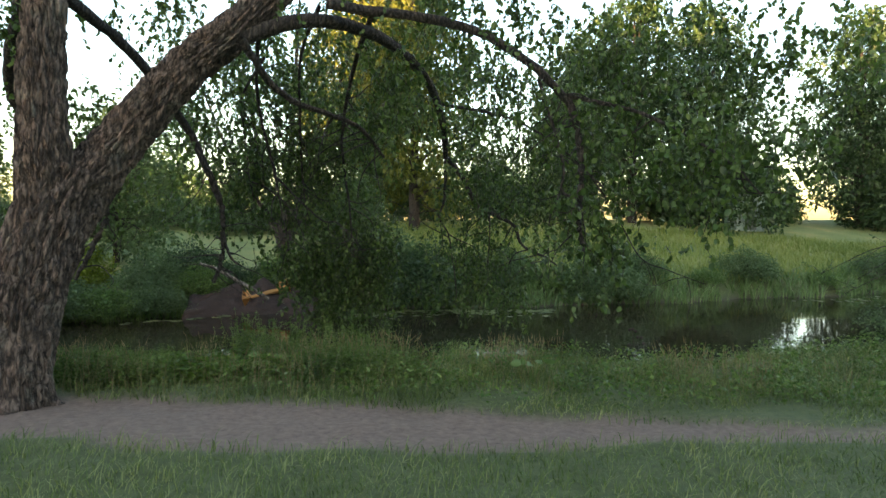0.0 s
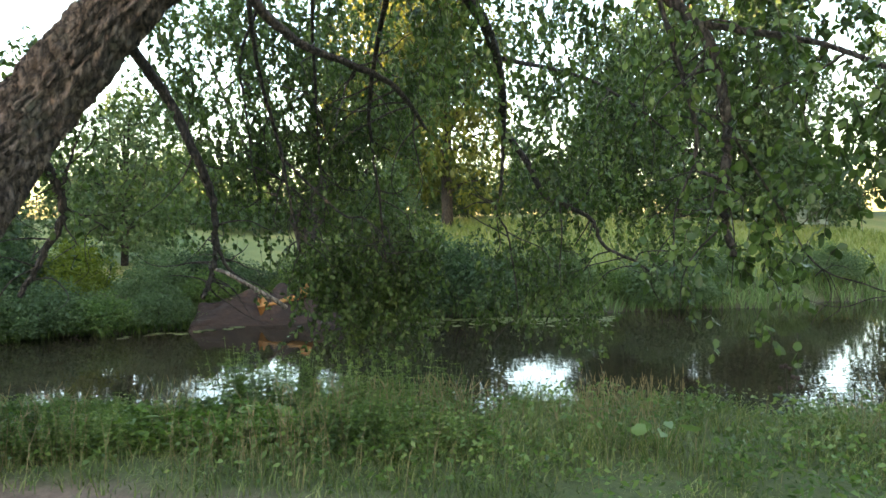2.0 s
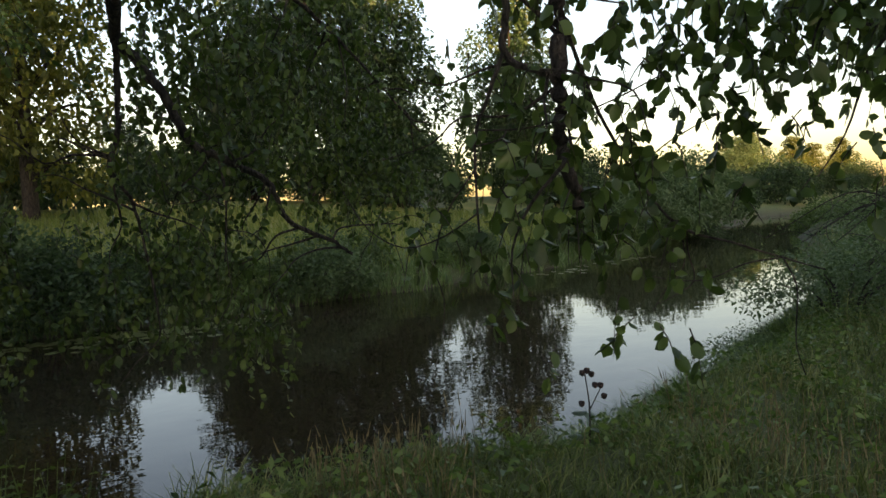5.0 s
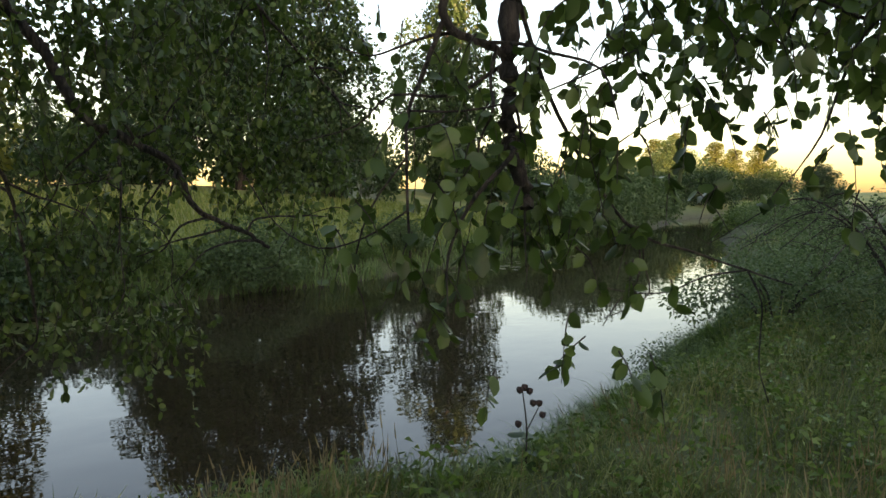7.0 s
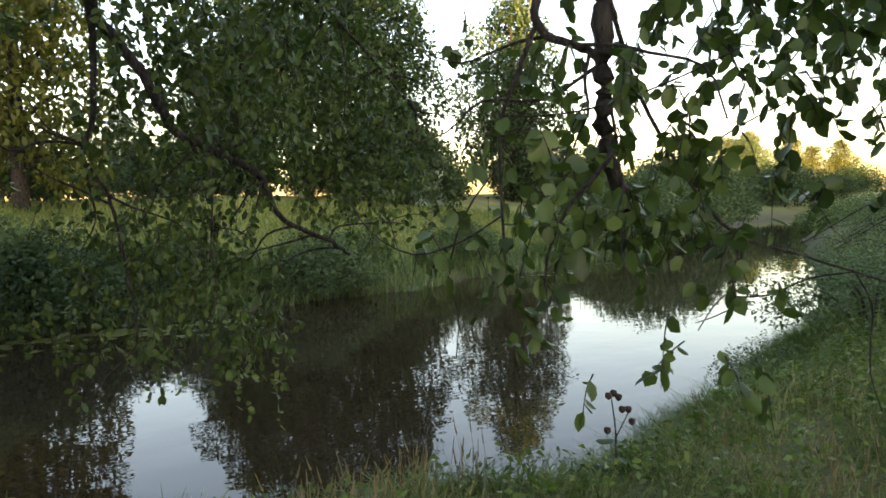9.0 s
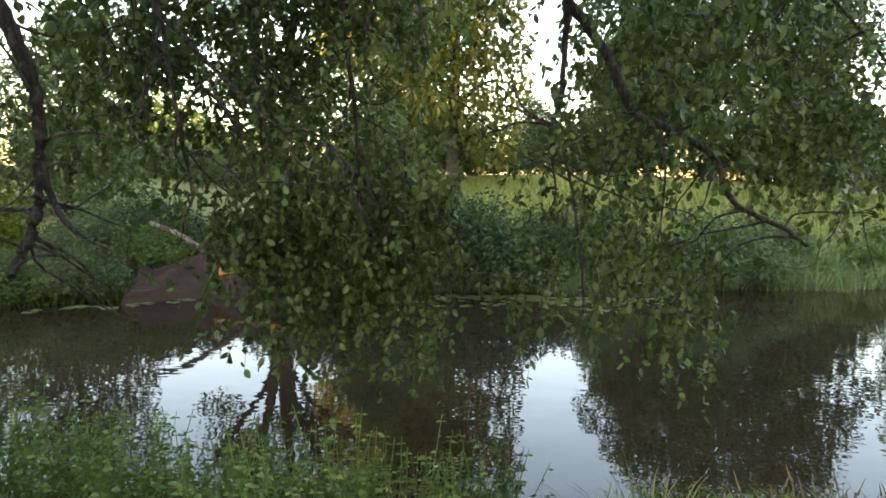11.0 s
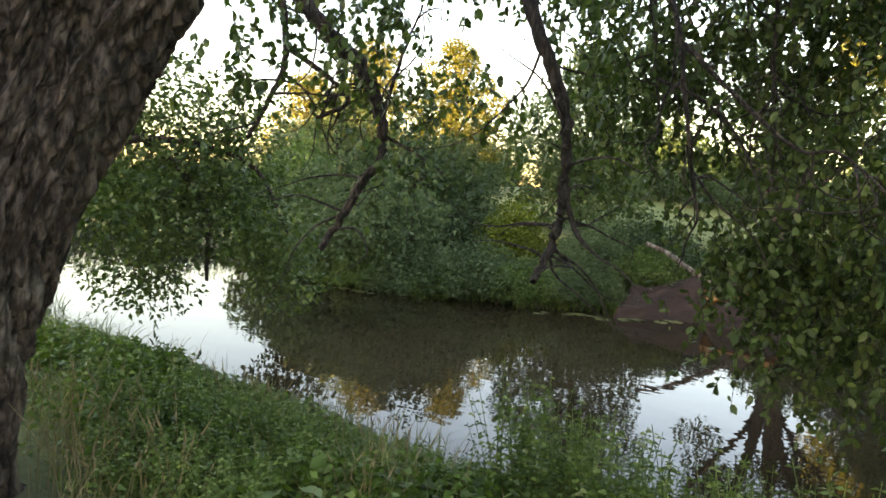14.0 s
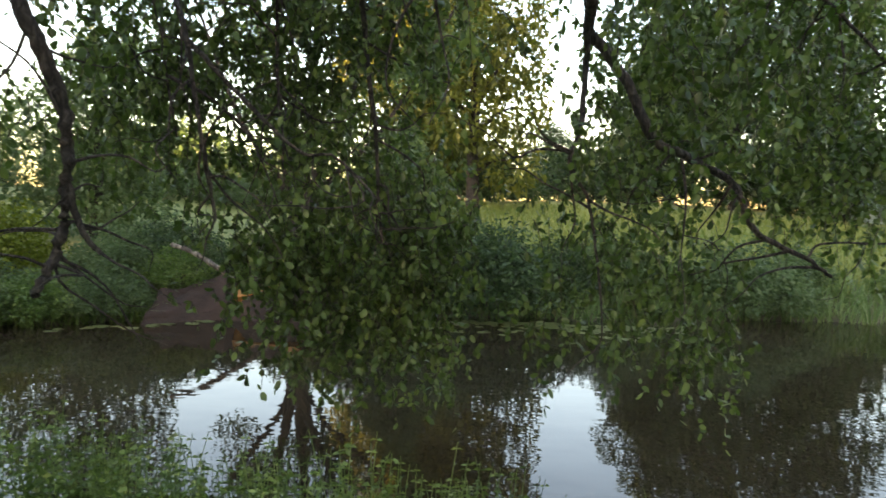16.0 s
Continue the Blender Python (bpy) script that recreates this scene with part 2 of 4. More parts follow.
def spline(points, steps):
    """A smooth run of points through the given ones."""
    p = np.asarray(points, float)
    p = np.vstack([2 * p[0] - p[1], p, 2 * p[-1] - p[-2]])
    out = []
    for i in range(1, len(p) - 2):
        for s in np.linspace(0, 1, steps, endpoint=False):
            out.append(0.5 * (2 * p[i] + (p[i + 1] - p[i - 1]) * s + (2 * p[i - 1] - 5 * p[i] + 4 * p[i + 1] - p[i + 2]) * s * s
                              + (3 * p[i] - p[i - 1] - 3 * p[i + 1] + p[i + 2]) * s ** 3))
    out.append(p[-2])
    return np.array(out)


class Tubes:
    """Collects tapering round tubes into one mesh."""

    def __init__(self):
        self.v, self.f, self.n = [], [], 0

    def add(self, pts, r0, r1, sides=8, wobble=0.0, power=1.0, ridges=0.0):
        pts = np.asarray(pts, float)
        tang = unit(np.gradient(pts, axis=0))
        ref = np.array([0.3, 0.9, 0.2]) if abs(tang[0][2]) > 0.5 else np.array([0.0, 0.1, 1.0])
        n1 = unit(np.cross(tang, ref))
        n2 = np.cross(tang, n1)
        k = len(pts)
        u = np.linspace(0, 1, k) ** power
        rad = r0 + (r1 - r0) * u
        ang = np.linspace(0, 2 * np.pi, sides, endpoint=False)
        rr = np.repeat(rad[:, None], sides, 1)
        if ridges:
            run = np.concatenate([[0], np.cumsum(np.linalg.norm(np.diff(pts, axis=0), axis=1))])
            for i in range(k):
                for j in range(sides):
                    twist = ang[j] + run[i] * 0.25
                    q = Vector((math.cos(twist) * 8.5, math.sin(twist) * 8.5, run[i] * 3.4 + 40))
                    w = abs(noise.noise(q)) * 1.5 + 0.45 * abs(noise.noise(q * 2.1)) + 0.2 * noise.noise(q * 4.3)
                    rr[i, j] += ridges * (min(w, 0.85) - 0.55) * min(1, rad[i] / 0.3) + 0.04 * rad[i] * noise.noise(q * 0.3)
        elif wobble:
            rr *= 1 + wobble * rng.normal(size=rr.shape)
        ring = pts[:, None] + rr[..., None] * (np.cos(ang)[None, :, None] * n1[:, None] + np.sin(ang)[None, :, None] * n2[:, None])
        self.v.append(ring.reshape(-1, 3))
        i, j = np.meshgrid(np.arange(k - 1), np.arange(sides), indexing="ij")
        a, b = i * sides + j, i * sides + (j + 1) % sides
        self.f.append(np.stack([a, b, b + sides, a + sides], -1).reshape(-1, 4) + self.n)
        self.n += k * sides
        return self

    def mesh(self, name, material):
        return mesh_from(name, np.vstack(self.v), np.vstack(self.f), material, True)


def thing(name, place, label, category, group="", kind=""):
    e = new(name)
    e.location = place
    e.empty_display_size = 0.2
    return tagged(e, label, category, group, kind)


def local(parent, me, name, label=""):
    """Hangs a mesh written in world places under a thing that stands elsewhere."""
    ob = part(name, me, parent, label)
    ob.matrix_parent_inverse = Matrix.Translation(parent.location).inverted()
    return ob


# ---------------------------------------------------------------- the lie of the land
WATER_Z = -1.1
NEAR_X, NEAR_Y = [-60, -30, -22, -12, -8, -4, 0, 4, 8, 16, 24, 34, 60], [22, 14.5, 12.5, 10.4, 10.6, 10.8, 10.6, 10.6, 12.2, 16.3, 22, 28.5, 40]
FAR_X, FAR_Y = [-60, -30, -22, -13, -9, -5, 0, 5, 10, 20, 30, 45, 60], [32, 21, 18.5, 17.0, 18.6, 20.4, 21.2, 22.0, 23.4, 26.6, 32.5, 40, 48]


def near_shore(x):
    return np.interp(x, NEAR_X, NEAR_Y) + 0.18 * np.sin(x * 1.7) + 0.1 * np.sin(x * 4.1 + 1)


def far_shore(x):
    return np.interp(x, FAR_X, FAR_Y) + 0.25 * np.sin(x * 1.1 + 2) + 0.12 * np.sin(x * 3.7)


def smooth(a, b, v):
    s = np.clip((v - a) / (b - a), 0, 1)
    return s * s * (3 - 2 * s)


def land(x, y):
    """Height of the ground."""
    x, y = np.asarray(x, float), np.asarray(y, float)
    d_near, d_far = near_shore(x) - y, y - far_shore(x)
    near = -0.30 * smooth(2, 8, y) + 0.04 * np.sin(x * 0.8 + 1) * np.sin(y * 0.9)
    near = near + (WATER_Z - 0.06 - near) * (1 - smooth(-0.05, np.interp(x, [-1.5, 0.2], [2.3, 1.5]), d_near))
    # added unseen slope behind the camera, its height set to keep low sun off all but treetops
    shade_hill = (19.0 - 5.0 * smooth(-8, -26, x) + 7.0 * smooth(-14, -6, x) * smooth(60, 40, x)) * smooth(-12, -62, y)
    far = WATER_Z - 0.06 + 0.75 * smooth(-0.05, 1.8, d_far) + 2.2 * smooth(0.5, 25, d_far) + 0.12 * np.sin(x * 0.21) * smooth(3, 12, d_far)
    bed = WATER_Z - 0.5
    z = np.where(d_near >= 0, near + shade_hill, np.where(d_far >= 0, far, bed))
    return z


def axis(lo, hi, fine_lo, fine_hi, step, coarse):
    a = [fine_lo]
    s = step
    while a[-1] > lo:
        s = min(s * 1.25, coarse)
        a.append(a[-1] - s)
    b = list(np.arange(fine_lo + step, fine_hi, step))
    s, c = step, [fine_hi]
    while c[-1] < hi:
        s = min(s * 1.25, coarse)
        c.append(c[-1] + s)
    return np.array(a[::-1] + b + c)


def build_ground():
    xs, ys = axis(-900, 900, -16, 22, 0.22, 60), axis(-500, 1500, 1.5, 30, 0.16, 60)
    X, Y = np.meshgrid(xs, ys, indexing="ij")
    Z = land(X, Y)
    centre = 6.15 - 0.09 * X + 0.06 * np.sin(X * 0.9)
    wobble = 0.16 * np.sin(X * 2.3) + 0.1 * np.sin(X * 5.1 + 2)
    half = np.interp(X, [-12, -6, -2, 0, 1.5, 4, 8], [0.6, 0.85, 1.0, 0.75, 0.45, 0.24, 0.22])
    dirt = (np.abs(X) < 18) * (1 - smooth(-0.15, 0.2, np.abs(Y - centre + wobble * 0.5) - half))
    Z = Z - 0.05 * dirt
    for i in range(len(xs)):
        if -16 < xs[i] < 22:
            for j in range(len(ys)):
                if 1.5 < ys[j] < 12:
                    Z[i, j] += 0.035 * noise.noise((xs[i] * 1.8, ys[j] * 1.8, 0)) + 0.012 * noise.noise((xs[i] * 7, ys[j] * 7, 3))
    v = np.stack([X, Y, Z], -1).reshape(-1, 3)
    ny = len(ys)
    i, j = np.meshgrid(np.arange(len(xs) - 1), np.arange(ny - 1), indexing="ij")
    a = i * ny + j
    f = np.stack([a, a + ny, a + ny + 1, a + 1], -1).reshape(-1, 4)
    me = mesh_from("ground", v, f, GROUND, True)
    d_far = Y - far_shore(X)
    field = smooth(2, 6, d_far)
    mud = (1 - smooth(0.0, 0.5, near_shore(X) - Y)) * (1 - smooth(0.15, 0.6, d_far))
    for nm, val in (("dirt", dirt), ("field", field), ("mud", mud)):
        at = me.attributes.new(nm, "FLOAT", "POINT")
        at.data.foreach_set("value", val.ravel().astype(np.float32))
    return tagged(part("ground", me), "grassy river bank with a trodden dirt path and a hay field", "ground", kind="structure")


def build_water():
    v = [(-700, 5, WATER_Z), (700, 5, WATER_Z), (700, 60, WATER_Z), (-700, 60, WATER_Z)]
    ob = part("water", mesh_from("water", v, [(0, 1, 2, 3)], WATER))
    return tagged(ob, "still brown river water mirroring trees and sky", "river", kind="structure")


build_ground()
build_water()


# ---------------------------------------------------------------- trees and shrubs
def lobes_leaves(lobes, count, size, shell=0.45):
    """Leaf places over a crown made of several rounded lobes, thicker towards the outside."""
    lobes = np.asarray(lobes, float)
    vol = lobes[:, 3] * lobes[:, 3]
    pick = rng.choice(len(lobes), count, p=vol / vol.sum())
    d = unit(rng.normal(size=(count, 3)))
    lump = np.array([noise.noise(Vector(q * 2.3) + Vector((float(k) * 7, 0, 0))) for q, k in zip(d, pick)])
    r = 1 - shell * rng.random(count) ** 1.6 + 0.32 * lump
    c, rad = lobes[pick, :3], lobes[pick, 3:4]
    pos = c + d * rad * r[:, None] * np.array([1, 1, 0.85])
    along = d * 0.6 + rng.normal(size=(count, 3)) * 0.9 + np.array([0, 0, 0.1])
    return pos, along, size * rng.uniform(0.65, 1.3, count)


def make_tree(name, label, category, height, spread, leaf, count, size, lean=0.0, slim=False, low=0.10, group=""):
    """A broadleaf tree at the origin: trunk with limbs, and a crown of many leaves in uneven lobes."""
    e = thing(name, (0, 0, 0), label, category, group)
    tb = Tubes()
    top = np.array([lean * height, 0, height * 0.86])
    tb.add(spline([(0, 0, -0.3), (lean * height * 0.2, 0.05, height * 0.3), (lean * height * 0.6, -0.1, height * 0.6), top], 5), height * 0.022, 0.03, 8, 0.05)
    lobes = []
    n_l = 17 if not slim else 11
    for k in range(n_l):
        h = low + (0.92 - low) * (k + 0.5) / n_l
        a = k * 2.4 + rng.uniform(-0.4, 0.4)
        fat = math.sin(math.pi * min(1, 0.18 + h * 0.78)) if not slim else (1.05 - h) ** 0.7
        r = spread * fat * rng.uniform(0.45, 0.75)
        c = np.array([lean * height * h + r * math.cos(a), r * math.sin(a), height * h])
        start = np.array([lean * height * h * 0.5, 0, height * h * 0.68])
        tb.add(spline([start, (start + c) / 2 + (0, 0, 0.2), c], 4), height * 0.009, 0.015, 5)
        lobes.append((*c, spread * fat * rng.uniform(0.38, 0.6) + 0.15))
    lobes.append((*top, spread * (0.25 if slim else 0.42)))
    part("trunk", tb.mesh("trunk", BARK_THIN), e)
    pos, along, s = lobes_leaves(lobes, count, size)
    part("crown", leaf_mesh("crown", pos, along, s, leaf, 0.6), e)
    return e


def make_shrub(name, label, height, spread, leaf, count, size, group=""):
    """A bush at the origin: stems fanning from the foot and leafy lobes down to the ground."""
    e = thing(name, (0, 0, 0), label, "shrub", group)
    tb = Tubes()
    lobes = []
    for k in range(11):
        a, q = k * 2.4, math.sqrt((k + 0.5) / 11)
        c = np.array([math.cos(a) * spread * q * 0.75, math.sin(a) * spread * q * 0.75, height * (0.68 - 0.42 * q) * rng.uniform(0.8, 1.2)])
        lobes.append((*c, min(spread, height) * rng.uniform(0.30, 0.48)))
        tb.add(spline([(0.1 * math.cos(a), 0.1 * math.sin(a), -0.25), c * (0.5, 0.5, 0.6), c], 4), 0.03, 0.008, 5)
    for k in range(9):
        a = k * 0.7
        lobes.append((math.cos(a) * spread * 0.8, math.sin(a) * spread * 0.8, height * 0.16, min(spread, height) * 0.3))
    part("stem_tangle", tb.mesh("stem_tangle", BARK_THIN), e)
    pos, along, s = lobes_leaves(lobes, count, size, 0.6)
    pos[:, 2] = np.maximum(pos[:, 2], -0.15)
    part("foliage", leaf_mesh("foliage", pos, along, s, leaf, 0.55), e)
    return e


def put(proto, spots, first=True):
    """Stands a prototype and its copies at (x, y, scale, height factor, turn)."""
    for k, (x, y, sc, hf, turn) in enumerate(spots):
        m = Matrix.LocRotScale((x, y, float(land(x, y))), Euler((0, 0, radians(turn))), (sc, sc, sc * hf))
        if k == 0:
            proto.matrix_basis = m
        else:
            c = copy_thing(proto, Matrix.Identity(4))
            c.matrix_basis = m


# far bank shrubs
grey_willow = make_shrub("willow_shrub", "grey-green willow shrub leaning over the far water's edge", 2.6, 1.9, LEAF_WILLOW, 7000, 0.14, "far bank shrubs")
put(grey_willow, [(-11, 35, 1.1, 0.6, 15), (-14, 36, 1.2, 0.6, 95), (-17.5, 35, 1.1, 0.7, 170), (-8.5, 36, 1.1, 0.6, 240), (-6.2, 37, 1.0, 0.6, 310), (5.4, 23.2, 0.85, 0.85, 20), (7.1, 24.6, 0.55, 0.8, 70), (11.4, 25.6, 0.62, 0.8, 130), (-10.6, 18.5, 0.66, 0.8, 50), (-8.3, 19.5, 0.5, 0.8, 110), (-12.0, 17.9, 0.62, 0.8, 20), (-14.8, 17.9, 0.8, 0.9, 300), (-13.6, 18.4, 1.0, 1.0, 200),
                  (-1.9, 23.0, 0.8, 1.1, 300), (2.2, 23.4, 0.6, 0.9, 150), (20.6, 28.6, 1.0, 0.95, 75), (23.6, 30.2, 1.3, 1.1, 10), (27.6, 32.6, 1.5, 1.15, 100), (32, 35.2, 1.7, 1.15, 220),
                  (-17.5, 19.6, 1.2, 1.0, 10), (17.2, 27.3, 0.6, 0.7, 40), (-8.8, 20.8, 0.62, 0.8, 280), (36.5, 37.6, 1.9, 1.1, 60)])
dark_shrub = make_shrub("alder_shrub", "dark leafy shrub on the far river bank", 2.8, 1.8, LEAF_DARK, 6500, 0.13, "far bank shrubs")
put(dark_shrub, [(-6.7, 21.5, 0.5, 0.8, 10), (-8.1, 22.0, 0.7, 0.9, 140), (-5.6, 22.0, 0.5, 0.7, 250), (-0.6, 21.9, 0.95, 0.95, 0), (-3.4, 22.2, 0.75, 0.9, 80), (-12.4, 20.2, 0.75, 0.9, 150), (0.9, 22.6, 0.65, 0.9, 210), (30.5, 31.6, 0.8, 0.8, 300),
                 (-16.0, 21.5, 1.4, 1.3, 20), (38, 39.5, 1.2, 0.8, 15), (44, 43, 1.3, 0.8, 35), (51, 47, 1.4, 0.8, 95), (57, 51, 1.5, 0.9, 130)])
green_shrub = make_shrub("bank_shrub", "fresh green shrub on the far river bank", 2.4, 1.7, HERB, 6500, 0.13, "far bank shrubs")
put(green_shrub, [(-4.9, 22.2, 0.75, 0.85, 0), (-9.4, 18.8, 0.55, 0.8, 60), (-11.3, 18.0, 0.5, 0.9, 160), (-13.0, 17.6, 0.6, 0.9, 260), (3.6, 23.0, 0.45, 0.8, 170), (-7.4, 20.7, 0.5, 0.8, 240), (-5.9, 21.2, 0.42, 0.8, 30), (-6.7, 20.9, 0.36, 0.7, 100), (-2.6, 21.6, 0.6, 0.8, 90),
                  (9.4, 24.4, 0.4, 0.7, 40), (14.2, 25.6, 0.45, 0.6, 10), (-20.5, 20.8, 1.4, 1.2, 130), (20.4, 28.0, 0.7, 0.8, 190), (41, 31.5, 1.1, 0.9, 20), (47, 34, 1.2, 0.9, 70), (54, 37.5, 1.3, 0.9, 130), (62, 41, 1.4, 0.9, 200)])
lime_shrub = make_shrub("lime_shrub", "bright yellow-green shrub among darker bushes", 2.6, 1.5, LEAF_LIME, 5000, 0.13, "far bank shrubs")
put(lime_shrub, [(-11.2, 20.6, 0.75, 1.0, 0), (-18.6, 24.2, 0.9, 1.0, 90)])

# middle and far trees
willow = make_tree("willow_tree", "pale grey-green willow tree behind the far bank", "tree", 8.5, 3.0, LEAF_WILLOW, 15000, 0.20, 0.05, group="far bank trees")
put(willow, [(-12.4, 25.8, 0.74, 1.0, 30), (-16.5, 24.5, 0.5, 0.8, 250), (-3.4, 26.0, 0.46, 1.0, 300), (-24, 25, 0.8, 0.85, 60), (84, 70, 1.15, 0.85, 10)])
alder = make_tree("alder_tree", "tall dark green broadleaf tree across the field", "tree", 12.0, 3.6, LEAF_DARK, 16000, 0.26, 0.0, group="far trees")
put(alder, [(12.2, 44, 1.15, 1.15, 0), (9.8, 48, 0.95, 1.15, 90), (17.4, 46, 1.15, 1.1, 200), (20.8, 50, 0.72, 0.85, 40), (30.5, 50, 1.2, 1.15, 310), (80, 46, 0.7, 0.7, 15), (92, 52, 0.7, 0.7, 75), (36.5, 58, 0.8, 0.9, 20),
            (24, 62, 0.62, 0.8, 130), (42, 66, 0.65, 0.8, 250), (49, 71, 0.6, 0.75, 60), (57, 73, 0.55, 0.75, 160), (4, 63, 0.7, 0.8, 220), (28, 68, 0.7, 0.8, 120), (66, 66, 0.6, 0.6, 10)])
# crowns look gold through their leaf colour as well as the sun lamp
gold = make_tree("poplar_tree", "tall tree with its crown lit gold by evening sun", "tree", 13.0, 3.0, LEAF_SUNLIT, 15000, 0.24, 0.0, group="sunlit trees")
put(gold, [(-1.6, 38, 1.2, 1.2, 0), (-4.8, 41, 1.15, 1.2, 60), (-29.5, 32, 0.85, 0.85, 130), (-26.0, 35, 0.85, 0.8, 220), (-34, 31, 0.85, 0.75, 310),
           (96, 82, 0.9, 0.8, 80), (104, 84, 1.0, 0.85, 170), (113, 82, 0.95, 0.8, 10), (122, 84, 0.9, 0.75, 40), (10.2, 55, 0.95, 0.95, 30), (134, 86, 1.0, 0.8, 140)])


hedge = make_shrub("hedge_bush", "dark hedge bush at the far edge of the field", 4.6, 3.4, LEAF_DARK, 6000, 0.26, "hedge bushes")
put(hedge, [(-46 + 4.6 * k + 1.5 * math.sin(k * 3.1), 49 + 6 * math.sin(k * 1.7) + max(0, k - 14) * 1.1, 1.0 + 0.25 * math.sin(k * 2.3), 1.0 + 0.2 * math.cos(k * 1.3), k * 67) for k in range(34)])
put(copy_thing(hedge, Matrix.Identity(4)), [(-38 - 3 * k, 16 + 5.5 * k, 1.0, 1.0, k * 50) for k in range(6)])


# ---------------------------------------------------------------- forked tree above the clay bank
def forked_tree(x, y):
    """Several dark stems splaying from one foot, with a gappy crown high up."""
    z = float(land(x, y))
    e = thing("forked_tree", (x, y, z), "tree of several dark splayed stems above the clay bank", "tree", "far bank trees")
    lobes = []
    for k, (dx, dy, top, r) in enumerate([(-1.6, 0.3, 8.6, 0.17), (0.5, 0.6, 9.8, 0.20), (2.4, -0.2, 8.2, 0.15), (-3.1, 0.9, 7.0, 0.12), (3.6, 0.8, 6.6, 0.10)]):
        run = spline([(x, y, z - 0.3), (x + dx * 0.1, y + dy * 0.2, z + 1.8), (x + dx * 0.55, y + dy * 0.5, z + top * 0.55), (x + dx, y + dy, z + top)], 6)
        local(e, Tubes().add(run, r, 0.03, 10, 0.05).mesh("stem", BARK_THIN), "stem")
        for q in range(5):
            at = run[int(len(run) * (0.5 + 0.11 * q)) - 1]
            a = q * 2.4 + k
            tip = at + np.array([math.cos(a), math.sin(a), 0.35]) * rng.uniform(0.8, 1.5)
            local(e, Tubes().add(spline([at, (at + tip) / 2 + (0, 0, 0.2), tip], 4), 0.035, 0.01, 6).mesh("branch", BARK_THIN), "branch")
            lobes.append((*tip, rng.uniform(0.55, 0.95)))
    pos, along, sz = lobes_leaves(lobes, 10000, 0.13, 0.8)
    local(e, leaf_mesh("crown", pos, along, sz, LEAF, 0.6), "crown")
    return e


forked_tree(-5.3, 22.6)


# ---------------------------------------------------------------- the old alder on the near bank
tree = thing("old_alder_tree", (-4.47, 7.25, -0.3), "old leaning forked tree with furrowed brown bark and hanging leafy branches", "tree")
TRUNK = [(-4.62, 7.05, -0.75), (-4.60, 7.10, -0.1), (-4.56, 7.22, 0.5), (-4.47, 7.38, 1.1), (-4.33, 7.52, 1.7), (-4.10, 7.64, 2.2)]
trunk_t = Tubes()
trunk_t.add(spline(TRUNK, 34), 0.42, 0.31, 170, ridges=0.12, power=1.6)
local(tree, trunk_t.mesh("trunk", BARK), "trunk", "thick trunk with deep furrowed bark")
flare = Tubes()
for k in range(5):
    a = k * 1.257 + 0.3
    foot = np.array([-4.6 + 0.62 * math.cos(a), 7.08 + 0.62 * math.sin(a), -0.48])
    flare.add(spline([foot, (-4.6 + 0.36 * math.cos(a), 7.1 + 0.36 * math.sin(a), -0.25), (-4.58 + 0.24 * math.cos(a), 7.2 + 0.24 * math.sin(a), 0.45)], 14), 0.08, 0.14, 40, ridges=0.06)
local(tree, flare.mesh("root_flare", BARK), "root_flare")
STEM = [(-4.46, 7.38, 0.85), (-4.36, 7.46, 1.55), (-4.34, 7.44, 2.3), (-4.36, 7.46, 3.2), (-4.32, 7.5, 4.0), (-4.2, 7.6, 5.2), (-4.3, 7.7, 6.6), (-4.1, 7.8, 8.4)]
local(tree, Tubes().add(spline(STEM, 26), 0.32, 0.12, 110, ridges=0.11).mesh("stem", BARK), "stem")
LIMB = [(-4.52, 7.31, 0.8), (-4.22, 7.66, 1.7), (-3.94, 7.90, 2.28), (-3.56, 8.02, 2.8), (-3.0, 8.1, 3.45), (-2.35, 8.2, 4.0), (-1.6, 8.4, 4.9), (-0.8, 8.8, 6.2), (-0.4, 9.2, 7.8)]
local(tree, Tubes().add(spline(LIMB, 24), 0.33, 0.14, 110, ridges=0.11).mesh("limb", BARK), "limb", "heavy limb rising out over the water")
ARCH = [(-2.75, 8.12, 3.55), (-2.2, 8.15, 3.85), (-1.5, 8.35, 4.05), (-0.8, 9.2, 4.05), (-0.25, 10.3, 3.75), (0.0, 11.4, 3.25), (0.05, 12.18, 2.75)]
local(tree, Tubes().add(spline(ARCH, 12), 0.105, 0.045, 24, ridges=0.05).mesh("limb", BARK_THIN), "limb", "arching limb drooping towards the water")

